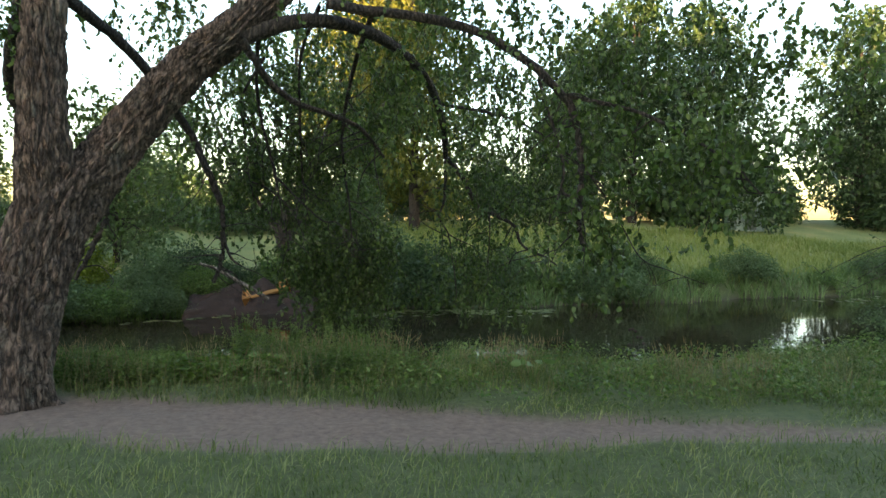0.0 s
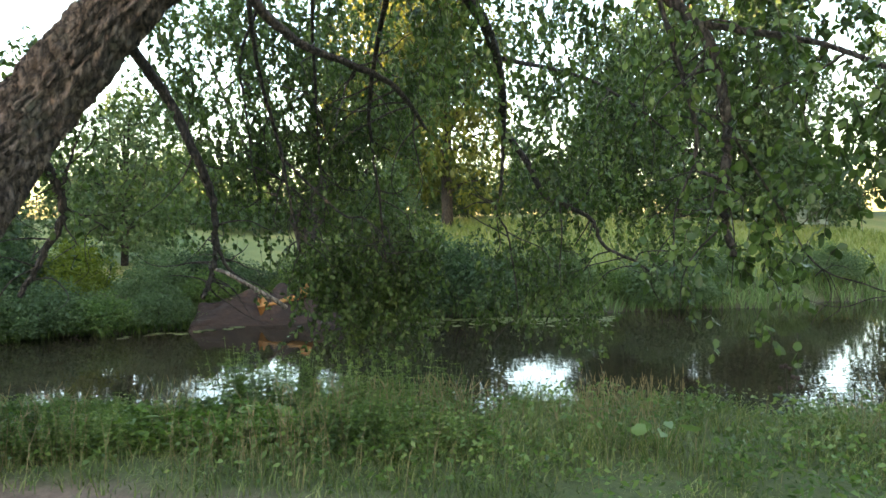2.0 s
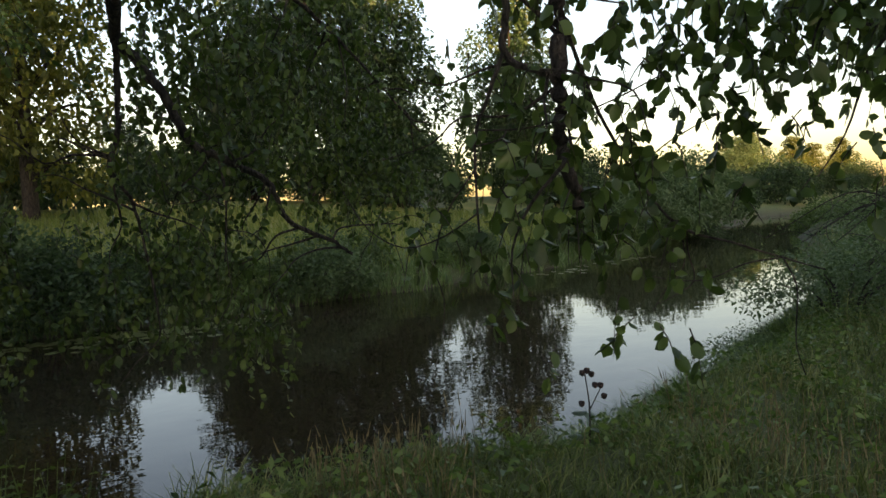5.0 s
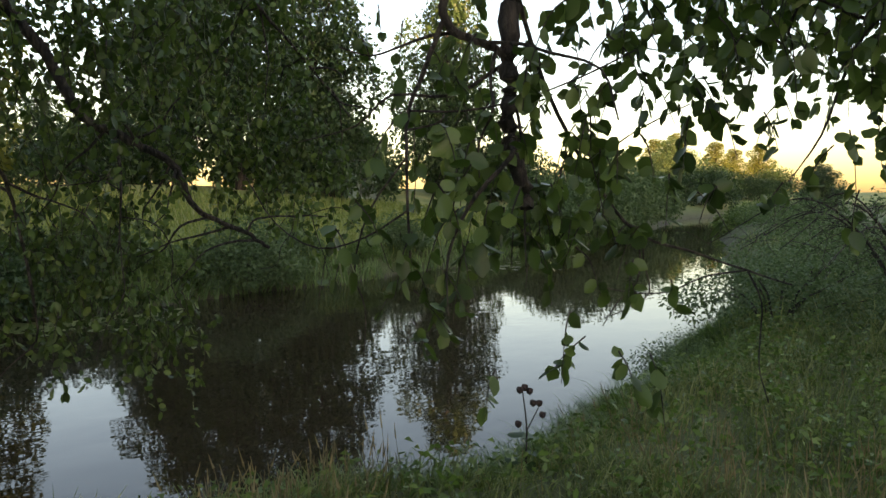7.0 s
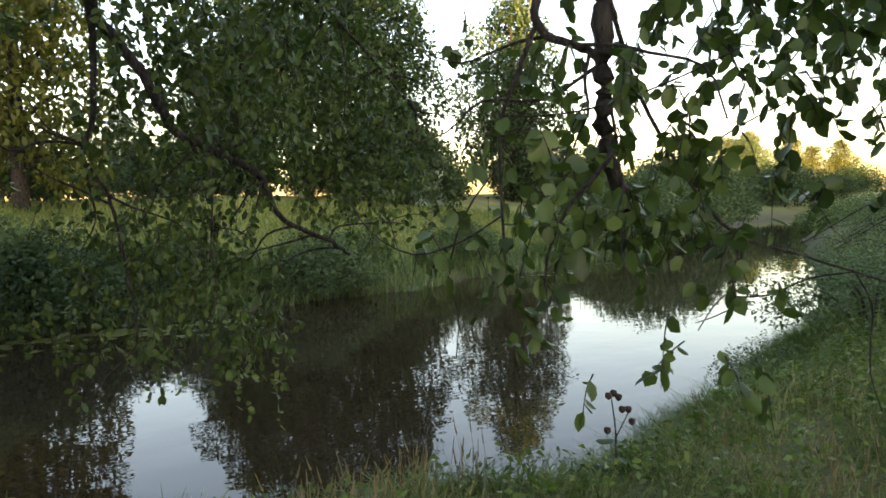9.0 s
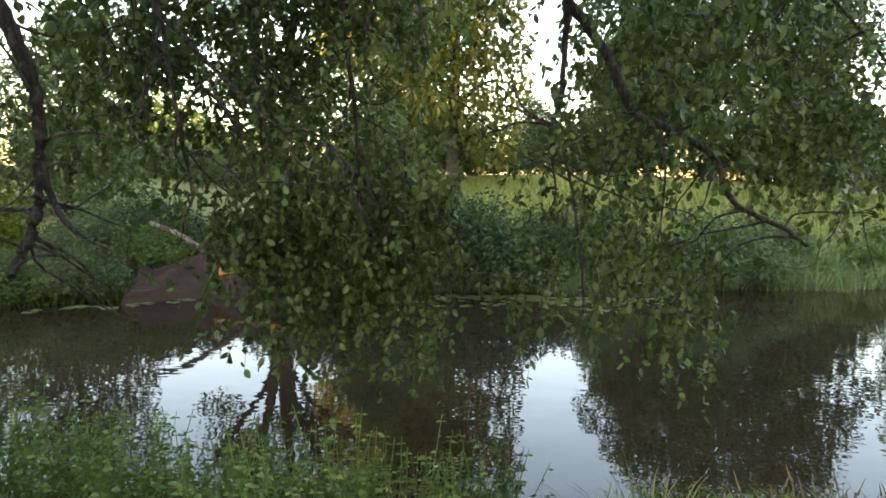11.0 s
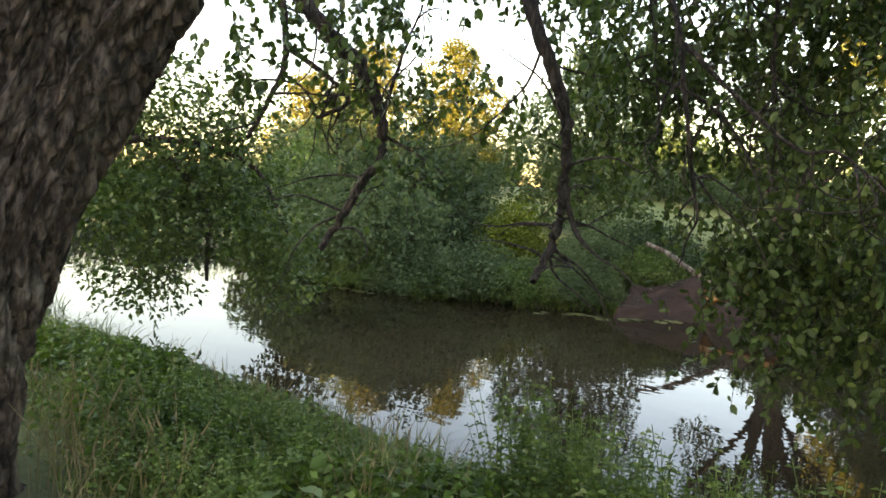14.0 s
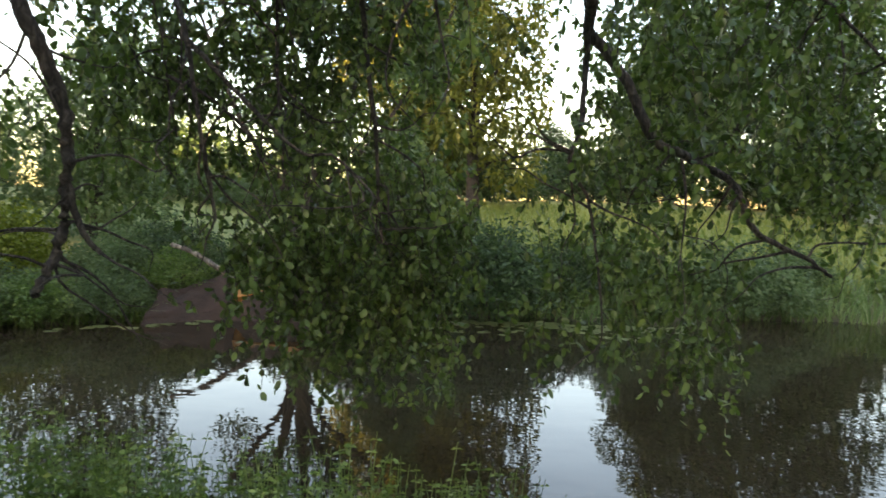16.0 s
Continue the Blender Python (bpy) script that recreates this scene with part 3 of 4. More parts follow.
BRANCHES = [  # (start radius, end radius, places)
    (0.075, 0.030, [(-4.30, 7.6, 4.2), (-4.2, 9.2, 3.9), (-4.0, 10.62, 3.13), (-3.72, 10.8, 2.41), (-3.55, 10.89, 1.92), (-3.5, 10.85, 1.3), (-3.53, 10.77, 0.92), (-3.6, 10.65, 0.67)]),
    (0.030, 0.016, [(-3.52, 10.86, 1.45), (-3.42, 10.88, 1.1), (-3.3, 10.9, 0.93)]),
    (0.10, 0.030, [(-4.36, 7.6, 4.4), (-5.5, 8.9, 4.2), (-6.19, 9.89, 3.4), (-5.65, 10.32, 2.64), (-5.39, 10.53, 2.3), (-5.23, 10.6, 1.72), (-5.36, 10.4, 1.21), (-5.52, 10.17, 0.75)]),
    (0.030, 0.020, [(-6.0, 10.05, 3.05), (-5.9, 10.02, 2.37), (-5.98, 9.9, 2.0), (-6.06, 9.77, 1.69)]),
    (0.028, 0.016, [(-5.9, 10.05, 2.5), (-5.62, 10.3, 2.25), (-5.48, 10.4, 2.05), (-5.66, 10.2, 1.89)]),
    (0.016, 0.008, [(-5.23, 10.61, 1.77), (-5.0, 10.8, 1.62), (-4.82, 10.97, 1.45)]),
    (0.022, 0.008, [(-5.25, 10.6, 1.9), (-5.16, 10.7, 2.4), (-5.0, 10.8, 2.9)]),
    (0.030, 0.010, [(0.0, 11.9, 3.1), (0.05, 12.18, 2.52), (0.01, 12.13, 1.97), (-0.06, 12.1, 1.7), (0.11, 12.07, 1.34), (0.21, 12.01, 0.66)]),
    (0.048, 0.015, [(0.05, 12.21, 2.79), (0.36, 12.18, 2.39), (0.6, 12.14, 1.91), (0.88, 12.14, 1.77), (1.27, 12.14, 1.54), (1.39, 12.11, 1.22), (1.8, 12.11, 1.0), (2.03, 12.1, 0.85)]),
    (0.012, 0.005, [(1.85, 12.11, 1.0), (1.94, 12.12, 1.1), (2.3, 12.14, 1.12), (2.62, 12.15, 1.11)]),
    (0.014, 0.006, [(0.82, 12.1, 1.75), (0.82, 11.92, 1.4), (0.77, 11.85, 0.87)]),
    (0.022, 0.008, [(-2.6, 10.0, 4.0), (-3.4, 11.6, 3.7), (-3.51, 12.1, 3.19), (-3.4, 12.02, 2.37), (-3.28, 11.97, 1.83)]),
    (0.018, 0.006, [(-3.38, 12.02, 2.33), (-3.01, 12.02, 2.15), (-2.68, 12.0, 1.84), (-2.45, 11.96, 1.39)]),
    (0.030, 0.008, [(-1.5, 8.3, 4.2), (-2.2, 10.6, 4.1), (-2.53, 12.14, 3.21), (-2.46, 12.04, 2.21), (-2.36, 12.0, 1.66)]),
    (0.040, 0.012, [(-0.9, 8.8, 4.3), (-1.4, 10.6, 3.9), (-1.8, 12.2, 3.1), (-1.7, 12.3, 2.0), (-1.6, 12.2, 1.0)]),
    (0.062, 0.030, [(-1.4, 8.2, 4.2), (0.4, 8.6, 4.0), (1.5, 8.6, 3.2), (1.7, 8.46, 2.46), (1.69, 8.41, 1.88), (1.68, 8.39, 1.54), (1.74, 8.33, 1.25)]),
    (0.022, 0.014, [(1.2, 8.6, 3.4), (1.5, 8.59, 2.37), (1.49, 8.57, 2.01), (1.64, 8.45, 1.9), (1.69, 8.41, 1.84)]),
    (0.012, 0.005, [(1.48, 8.57, 2.01), (1.40, 8.6, 1.79), (1.34, 8.63, 1.57), (1.33, 8.59, 1.03)]),
    (0.012, 0.004, [(1.75, 8.5, 2.3), (2.17, 8.68, 1.77), (2.44, 8.44, 1.18), (2.74, 8.22, 1.02), (3.08, 7.97, 0.88)]),
    (0.030, 0.008, [(1.5, 8.6, 3.2), (2.4, 8.2, 2.9), (3.2, 7.7, 2.3), (3.5, 7.5, 1.9)]),
    (0.030, 0.008, [(0.0, 11.0, 3.5), (1.2, 11.9, 3.4), (2.2, 12.4, 2.9), (3.1, 12.6, 2.1)]),
    (0.026, 0.007, [(-2.2, 8.2, 3.9), (-2.7, 10.0, 3.4), (-2.65, 10.68, 2.47), (-2.55, 10.7, 1.9), (-2.5, 10.72, 1.6), (-2.42, 10.7, 1.2)]),
    (0.018, 0.006, [(-2.64, 10.68, 2.35), (-2.28, 10.7, 1.98), (-1.9, 10.7, 1.64), (-1.66, 10.7, 1.6), (-1.4, 10.75, 1.35)]),
    (0.050, 0.020, [(-2.3, 7.8, 3.7), (-2.0, 8.6, 3.2), (-1.2, 9.6, 2.95), (-0.9, 10.4, 2.6)]),
]
for r0, r1, pts in BRANCHES:
    run = spline(pts, 8)
    run += 0.12 * r0 * rng.normal(size=run.shape)
    branch = local(tree, Tubes().add(run, r0, r1, 10, 0.05).mesh("branch", BARK_THIN), "branch")
    # crooked side shoots, sparse of leaf
    length = float(np.linalg.norm(np.diff(run, axis=0), axis=1).sum())
    for _ in range(int(2 + 2.2 * length)):
        i = int(rng.integers(len(run) // 3, len(run) - 1))
        here, heading = run[i], rng.normal(size=3) * (1, 1, 0.5) + (0, 0, -0.5)
        heading /= np.linalg.norm(heading)
        shoot = [here]
        reach = rng.uniform(0.12, 0.30)
        for _ in range(4):
            heading = heading + rng.normal(size=3) * 0.45 + (0, 0, -0.12)
            heading /= np.linalg.norm(heading)
            shoot.append(shoot[-1] + heading * reach)
        thin = max(0.005, min(0.4 * r0, 0.013))
        sh = local(branch, Tubes().add(spline(shoot, 3), thin, 0.003, 5).mesh("side_shoot", BARK_THIN), "side_shoot")
        sh.matrix_parent_inverse = Matrix.Identity(4)


def curtain(boxes, seed):
    """Drooping leafy twigs spread through slanted boxes: two opposite corners, twig count, twig length."""
    gen = np.random.default_rng(seed)
    tb, pos, along = Tubes(), [], []
    for lo, hi, count, length in boxes:
        lo, hi = np.array(lo), np.array(hi)
        clumps = lo + (hi - lo) * gen.random((max(4, count // 9), 3))
        for k in range(count):
            c = clumps[gen.integers(len(clumps))] + gen.normal(size=3) * (0.22, 0.22, 0.2)
            ln = length * gen.uniform(0.6, 1.3)
            a = gen.uniform(0, 6.28)
            out = np.array([math.cos(a), math.sin(a), 0]) * ln * gen.uniform(0.15, 0.55)
            pts = spline([c, c + out * 0.55 + (0, 0, -0.25 * ln), c + out + (0, 0, -ln * gen.uniform(0.5, 0.95))], 4)
            tb.add(pts, 0.0045, 0.0018, 3)
            steps = max(5, int(ln / 0.042))
            u = np.sort(gen.random(steps)) * (len(pts) - 1.001)
            i = u.astype(int)
            base = pts[i] + (pts[i + 1] - pts[i]) * (u - i)[:, None]
            pos.append(base)
            along.append(gen.normal(size=(steps, 3)) * 0.8 + (0, 0, -0.55))
    return tb, np.vstack(pos), np.vstack(along)


# leaf masses hanging off the limbs over the water
HANG = [
    ((-2.95, 12.1, 0.2), (-2.5, 12.8, 1.4), 120, 0.4),
    ((-4.4, 12.05, 1.6), (-2.4, 13.5, 3.6), 468, 0.55), ((-2.6, 12.05, 0.8), (-1.1, 13.5, 3.6), 504, 0.6), ((-2.7, 12.25, 0.3), (-1.1, 13.3, 1.3), 342, 0.5),
    ((-2.6, 12.25, -0.15), (-1.0, 13.1, 0.7), 207, 0.4), ((-0.3, 12.25, 0.1), (1.4, 13.1, 1.3), 234, 0.45), ((0.25, 12.45, 1.7), (2.8, 13.7, 3.6), 504, 0.55),
    ((1.8, 12.45, 1.2), (3.6, 13.3, 2.2), 99, 0.45), ((-4.2, 10.2, 1.8), (-3.0, 11.2, 3.3), 36, 0.35), ((-6.6, 9.4, 2.0), (-4.2, 11.2, 3.6), 320, 0.38),
    ((-5.8, 10.0, 1.2), (-4.6, 10.8, 1.9), 14, 0.3), ((-2.0, 7.9, 3.9), (1.5, 10.5, 5.4), 330, 0.6), ((-1.2, 9.3, 2.8), (1.0, 11.5, 4.0), 230, 0.55),
    ((-6.5, 7.0, 4.0), (-3.0, 9.5, 6.5), 280, 0.7), ((0.0, 10.8, 1.7), (1.8, 11.8, 2.8), 90, 0.5), ((-3.6, 12.15, 3.3), (-1.4, 13.5, 4.8), 180, 0.6),
    ((0.2, 12.15, 3.3), (2.6, 13.5, 4.8), 234, 0.6), ((0.8, 8.2, 3.2), (4.2, 9.6, 4.6), 300, 0.5), ((-5.4, 12.55, 2.6), (-1.8, 14.5, 5.6), 504, 0.65),
    ((-5.6, 11.0, 3.2), (-2.0, 12.5, 5.2), 220, 0.6),
]
tw, p, a = curtain(HANG, 3)
tagged(local(tree, tw.mesh("twig_mass", BARK_THIN), "twig_mass"), kind="stuff")
local(tree, leaf_mesh("crown", p, a, rng.uniform(0.044, 0.084, len(p)), LEAF, 0.7, True), "crown", "hanging curtain of small rounded green leaves")
NEAR_HANG = [
    ((1.2, 8.25, 1.1), (2.1, 8.9, 2.2), 100, 0.32), ((1.9, 7.7, 1.6), (3.3, 8.5, 2.7), 110, 0.32), ((2.0, 8.0, 0.75), (2.3, 8.3, 1.2), 12, 0.3), ((2.6, 7.8, 3.3), (5.4, 9.0, 4.3), 130, 0.4),
    ((2.9, 7.2, 1.4), (3.6, 7.9, 2.5), 30, 0.32), ((2.5, 7.4, 2.0), (4.3, 8.6, 2.9), 200, 0.3), ((1.2, 8.1, 2.3), (3.4, 8.9, 3.4), 70, 0.4),
]
tw, p, a = curtain(NEAR_HANG, 5)
tagged(local(tree, tw.mesh("twig_mass", BARK_THIN), "twig_mass"), kind="stuff")
local(tree, leaf_mesh("near_leaves", p, a, rng.uniform(0.05, 0.088, len(p)), LEAF, 0.8, True), "near_leaves", "large rounded leaves on low hanging twigs")

# leafy tree leaning over the water upstream on this bank
bank_tree = thing("bank_willow", (-11.8, 9.6, float(land(-11.8, 9.6))), "leafy tree stooping over the water from the near bank", "tree")
bt = Tubes()
bt.add(spline([(-12.0, 9.4, -0.8), (-12.1, 10.0, 1.2), (-11.9, 10.8, 2.2), (-10.9, 11.9, 1.1), (-10.8, 12.0, -0.3)], 8), 0.13, 0.03, 8, 0.05)
bt.add(spline([(-12.0, 10.0, 1.4), (-11.3, 11.2, 1.9), (-10.3, 12.4, 1.6), (-9.9, 12.9, 0.5)], 8), 0.08, 0.02, 7, 0.05)
bt.add(spline([(-12.1, 10.0, 1.2), (-12.6, 10.6, 3.0), (-12.2, 11.2, 5.0)], 8), 0.10, 0.02, 7, 0.05)
local(bank_tree, bt.mesh("trunk", BARK_THIN), "trunk")
pos, along, s = lobes_leaves([(-11.2, 12.0, 1.0, 1.2), (-10.2, 12.6, 0.6, 1.0), (-9.9, 12.9, -0.2, 0.7), (-11.9, 11.2, 2.3, 1.4), (-12.6, 10.6, 3.6, 1.5), (-12.0, 11.2, 5.2, 1.4), (-13.2, 11.2, 1.4, 1.3), (-11.2, 11.2, -0.1, 0.9), (-10.6, 12.2, 2.0, 1.1), (-10.9, 11.0, 0.9, 1.0)], 25000, 0.10, 0.85)
local(bank_tree, leaf_mesh("crown", pos, along, s, LEAF, 0.6), "crown")

# willow bush beside the water downstream on this bank
side = make_shrub("waterside_bush", "grey-green twiggy bush at the water's edge on the near bank", 2.0, 1.7, LEAF_WILLOW, 5000, 0.08)
put(side, [(8.4, 11.0, 0.8, 0.8, 0), (10.6, 11.6, 0.8, 0.9, 80), (6.9, 11.1, 0.5, 0.8, 150), (15.5, 13.6, 0.9, 0.8, 200), (12.6, 10.2, 1.0, 1.2, 250), (24, 18.6, 1.0, 0.9, 30), (34, 25.0, 1.3, 0.9, 100)])



def twiggy_bush(x, y, height, spread, stems):
    """Arching bare stems forking into fine twigs, thinly leaved."""
    z = float(land(x, y))
    e = thing("twiggy_bush", (x, y, z), "twiggy grey-brown bush of arching stems with sparse small leaves", "shrub")
    fine, pos = Tubes(), []
    for k in range(stems):
        a = k * 2.4
        d = np.array([math.cos(a), math.sin(a), 0])
        q = spread * math.sqrt((k + 0.5) / stems) * rng.uniform(0.7, 1.2)
        h = height * rng.uniform(0.7, 1.1)
        run = spline([np.array([x, y, z - 0.1]) + d * 0.12, np.array([x, y, z + h * 0.65]) + d * q * 0.35, np.array([x, y, z + h]) + d * q * 0.75, np.array([x, y, z + h * 0.72]) + d * q * 1.25], 6)
        local(e, Tubes().add(run, 0.016, 0.004, 6, 0.06).mesh("stem", BARK_THIN), "stem")
        for _ in range(16):
            at = run[int(rng.integers(5, len(run)))]
            go = d * 0.5 + rng.normal(size=3) * (0.7, 0.7, 0.5)
            tip = at + go * 0.32
            twig = spline([at, (at + tip) / 2 + rng.normal(size=3) * 0.04, tip + (0, 0, -0.06)], 3)
            fine.add(twig, 0.0045, 0.002, 3)
            pos.append(twig[rng.integers(1, len(twig), 9)] + rng.normal(size=(9, 3)) * 0.025)
    tagged(local(e, fine.mesh("twig_mass", BARK_THIN), "twig_mass"), kind="stuff")
    pos = np.vstack(pos)
    local(e, leaf_mesh("foliage", pos, rng.normal(size=pos.shape), rng.uniform(0.03, 0.055, len(pos)), LEAF_WILLOW, 0.55), "foliage")
    return e


twiggy_bush(7.5, 8.9, 1.5, 1.9, 24)
twiggy_bush(9.6, 9.0, 1.9, 1.7, 20)


# ---------------------------------------------------------------- grass and herbs
def blades(name, x, y, h, width, material, bend=0.75, z_off=0.0):
    """Curved grass blades of three segments each."""
    n_b = len(x)
    z = land(x, y) - 0.03 + z_off
    a = rng.uniform(0, 2 * np.pi, n_b)
    d = np.stack([np.cos(a), np.sin(a), np.zeros(n_b)], 1)
    sd = np.stack([-np.sin(a + 0.5), np.cos(a + 0.5), np.zeros(n_b)], 1)
    foot = np.stack([x, y, z], 1)
    rows, b = [], (bend * rng.uniform(0.3, 1.5, n_b))[:, None]
    h = h[:, None]
    for u, w in ((0, 1.0), (0.5, 0.85), (0.82, 0.5)):
        c = foot + d * b * h * u * u + np.array([0, 0, 1.0]) * h * (u - 0.25 * b * u * u)
        rows += [c - sd * width * w, c + sd * width * w]
    tip = foot + d * b * h + np.array([0, 0, 1.0]) * h * (1 - 0.3 * b)
    v = np.stack(rows + [tip - sd * width * 0.08, tip + sd * width * 0.08], 1).reshape(-1, 3)
    i = np.arange(n_b)[:, None] * 8
    f = np.concatenate([i + np.array([[0, 1, 3, 2]]), i + np.array([[2, 3, 5, 4]]), i + np.array([[4, 5, 7, 6]])])
    return mesh_from(name, v, f, material)


def scatter(count, x0, x1, y0, y1, keep):
    x, y = rng.uniform(x0, x1, count), rng.uniform(y0, y1, count)
    k = keep(x, y)
    return x[k], y[k]


def clumpy(x, y, f, cut):
    v = np.array([noise.noise((px * f, py * f, 1.7)) for px, py in zip(x, y)])
    return v > cut


def path_mid(x):
    return 6.15 - 0.09 * x + 0.06 * np.sin(x * 0.9)


def path_half(x):
    return np.interp(x, [-12, -6, -2, 0, 1.5, 4, 8], [0.6, 0.85, 1.0, 0.75, 0.45, 0.24, 0.22])


def off_path(x, y, gap):
    return np.abs(y - path_mid(x)) > gap


# bank grass between path and water, shorter downstream and thinned where weeds take over
x, y = scatter(130000, -10, 11, 6.0, 13.5, lambda x, y: (y < near_shore(x) + 0.15) & (y > path_mid(x) + path_half(x) + rng.uniform(-0.25, 0.3, len(x))) & (np.hypot(x + 4.48, y - 7.2) > 0.5))
weedy = (x < -0.3) & (y > 8.3) & (rng.random(len(x)) < 0.6)
x, y = x[~weedy], y[~weedy]
patchy = np.array([0.85 + 0.9 * noise.noise((px * 1.3, py * 1.3, 4)) for px, py in zip(x, y)])
h = np.maximum(0.25, patchy) * (0.14 + 0.25 * smooth(0, 1.6, y - path_mid(x) - path_half(x))) * rng.uniform(0.5, 1.25, len(x)) * (1 - 0.42 * smooth(-0.8, 0.8, x))
tagged(part("bank_grass", blades("bank_grass", x, y, h, 0.0045, GRASS)), "tall green grass growing thickly down to the water", "grass", kind="stuff")
x, y = scatter(60000, -9, 9, 1.2, 6.2, lambda x, y: (y < path_mid(x) - path_half(x) + rng.uniform(-0.3, 0.2, len(x))))
tagged(part("path_side_grass", blades("path_side_grass", x, y, rng.uniform(0.05, 0.16, len(x)), 0.0035, GRASS)), "short trodden grass beside the dirt path", "grass", kind="stuff")
x, y = scatter(12000, 2, 26, 4, 24, lambda x, y: (y < near_shore(x)) & (x > 7) & off_path(x, y, 0.7))
tagged(part("bank_grass", blades("bank_grass", x, y, rng.uniform(0.25, 0.6, len(x)), 0.008, GRASS)), "tall green grass along the bank downstream", "grass", kind="stuff")
x, y = scatter(9000, -24, -9, 4, 14, lambda x, y: (y < near_shore(x)) & off_path(x, y, 0.7))
tagged(part("bank_grass", blades("bank_grass", x, y, rng.uniform(0.25, 0.5, len(x)), 0.008, GRASS)), "green grass along the bank upstream", "grass", kind="stuff")
# short thick sedge along the water's edge
x, y = scatter(95000, -0.5, 10, 9.0, 13.0, lambda x, y: (y < near_shore(x) + 0.1) & (y > near_shore(x) - 0.9))
tagged(part("shore_grass", blades("shore_grass", x, y, rng.uniform(0.16, 0.46, len(x)), 0.006, HERB, 0.9)), "short fresh green grass lining the water's edge", "grass", kind="stuff")


def seeding_grass(x, y, h, label):
    """Thin stalks, each ending in a slender tapered seed head."""
    stalk, head = Tubes(), Tubes()
    z = land(x, y)
    for px, py, pz, ph in zip(x, y, z, h):
        lean = rng.normal(size=2) * 0.16 * ph
        top = np.array([px + lean[0], py + lean[1], pz + ph])
        stalk.add(np.array([(px, py, pz - 0.03), (px + lean[0] * 0.3, py + lean[1] * 0.3, pz + ph * 0.55), top]), 0.0022, 0.0014, 3)
        nod = np.array([lean[0] * 0.5, lean[1] * 0.5, 0.0])
        size = rng.uniform(0.05, 0.11)
        head.add(np.array([top, top + nod * 0.3 + (0, 0, size * 0.35), top + nod * 0.8 + (0, 0, size)]), 0.0055, 0.001, 4, 0.25)
    e = thing("seeding_grass", (float(x[0]), float(y[0]), float(z[0])), label, "grass", kind="stuff")
    local(e, stalk.mesh("stalk_mass", GRASS_DRY), "stalk_mass")
    local(e, head.mesh("seed_mass", GRASS_DRY), "seed_mass")
    return e


x, y = scatter(2600, -5.2, 4.5, 7.3, 10.2, lambda x, y: (y < near_shore(x) - 0.2) & (y > path_mid(x) + path_half(x) + 0.1))
keep = clumpy(x, y, 0.8, 0.02)
x, y = x[keep], y[keep]
seeding_grass(x, y, rng.uniform(0.32, 0.62, len(x)) * np.where(x > -0.3, 0.55, 0.85), "straw-coloured grass stalks with slender seed heads")
# dry stalks
x, y = scatter(1500, -7, 7, 7.2, 10.6, lambda x, y: (y < near_shore(x)) & (y > path_mid(x) + 0.9))
dry_h = rng.uniform(0.3, 0.6, len(x)) * np.where(x > -0.3, 0.6, 1.0)
tagged(part("dry_grass", blades("dry_grass", x, y, dry_h, 0.0025, GRASS_DRY, 0.3)), "thin straw-coloured seeding grass stalks", "grass", kind="stuff")
# far field and shore plants
x, y = scatter(42000, -6, 34, 21, 40, lambda x, y: (y > far_shore(x) + 1.2))
tagged(part("field_grass", blades("field_grass", x, y, rng.uniform(0.25, 0.55, len(x)), 0.016, FIELD_GRASS)), "uncut yellow-green meadow grass across the river", "grass", kind="stuff")
x, y = scatter(60000, -4.5, 34, 16, 36, lambda x, y: (y > far_shore(x) - 0.12) & (y < far_shore(x) + 1.6))
keep = clumpy(x, y, 0.6, -0.3)
x, y = x[keep], y[keep]
tagged(part("shore_plants", blades("shore_plants", x, y, rng.uniform(0.3, 0.8, len(x)), 0.018, REED, 0.7)), "pale green waterside plants along the far shore", "reeds", kind="stuff")


x, y = scatter(30000, -22, -3.5, 16, 23, lambda x, y: (y > far_shore(x) - 0.15) & (y < far_shore(x) + 1.2) & ((x < -7.2) | (x > -4.4)))
tagged(part("shore_plants", blades("shore_plants", x, y, rng.uniform(0.2, 0.6, len(x)), 0.02, HERB, 0.9)), "green plants trailing over the far water's edge", "reeds", kind="stuff")


def herbs(name, x, y, h, material, label, pairs=11, size=0.060):
    """Leafy stalks with leaves in crossed pairs."""
    tb, pos, along, s = Tubes(), [], [], []
    z = land(x, y)
    for px, py, pz, ph in zip(x, y, z, h):
        tilt = rng.normal(size=2) * 0.14 * ph
        pts = np.array([(px, py, pz - 0.04), (px + tilt[0] * 0.4, py + tilt[1] * 0.4, pz + ph * 0.5), (px + tilt[0], py + tilt[1], pz + ph)])
        tb.add(pts, 0.004, 0.002, 3)
        for k in range(pairs):
            u = 0.2 + 0.8 * (k + 0.5) / pairs
            c = pts[0] + (pts[2] - pts[0]) * u
            a0 = k * 1.57 + rng.uniform(-0.3, 0.3)
            for g in (0, math.pi):
                pos.append(c)
                along.append((math.cos(a0 + g), math.sin(a0 + g), 0.25))
                s.append(size * (1.25 - 0.75 * u) * rng.uniform(0.7, 1.2))
    e = thing(name, (float(x[0]), float(y[0]), float(z[0])), label, "weeds", kind="stuff")
    local(e, tb.mesh("stalks", HERB), "stalks")
    local(e, leaf_mesh("leaves", np.array(pos), np.array(along), np.array(s), material, 0.5, False, 0.3), "leaves")
    return e


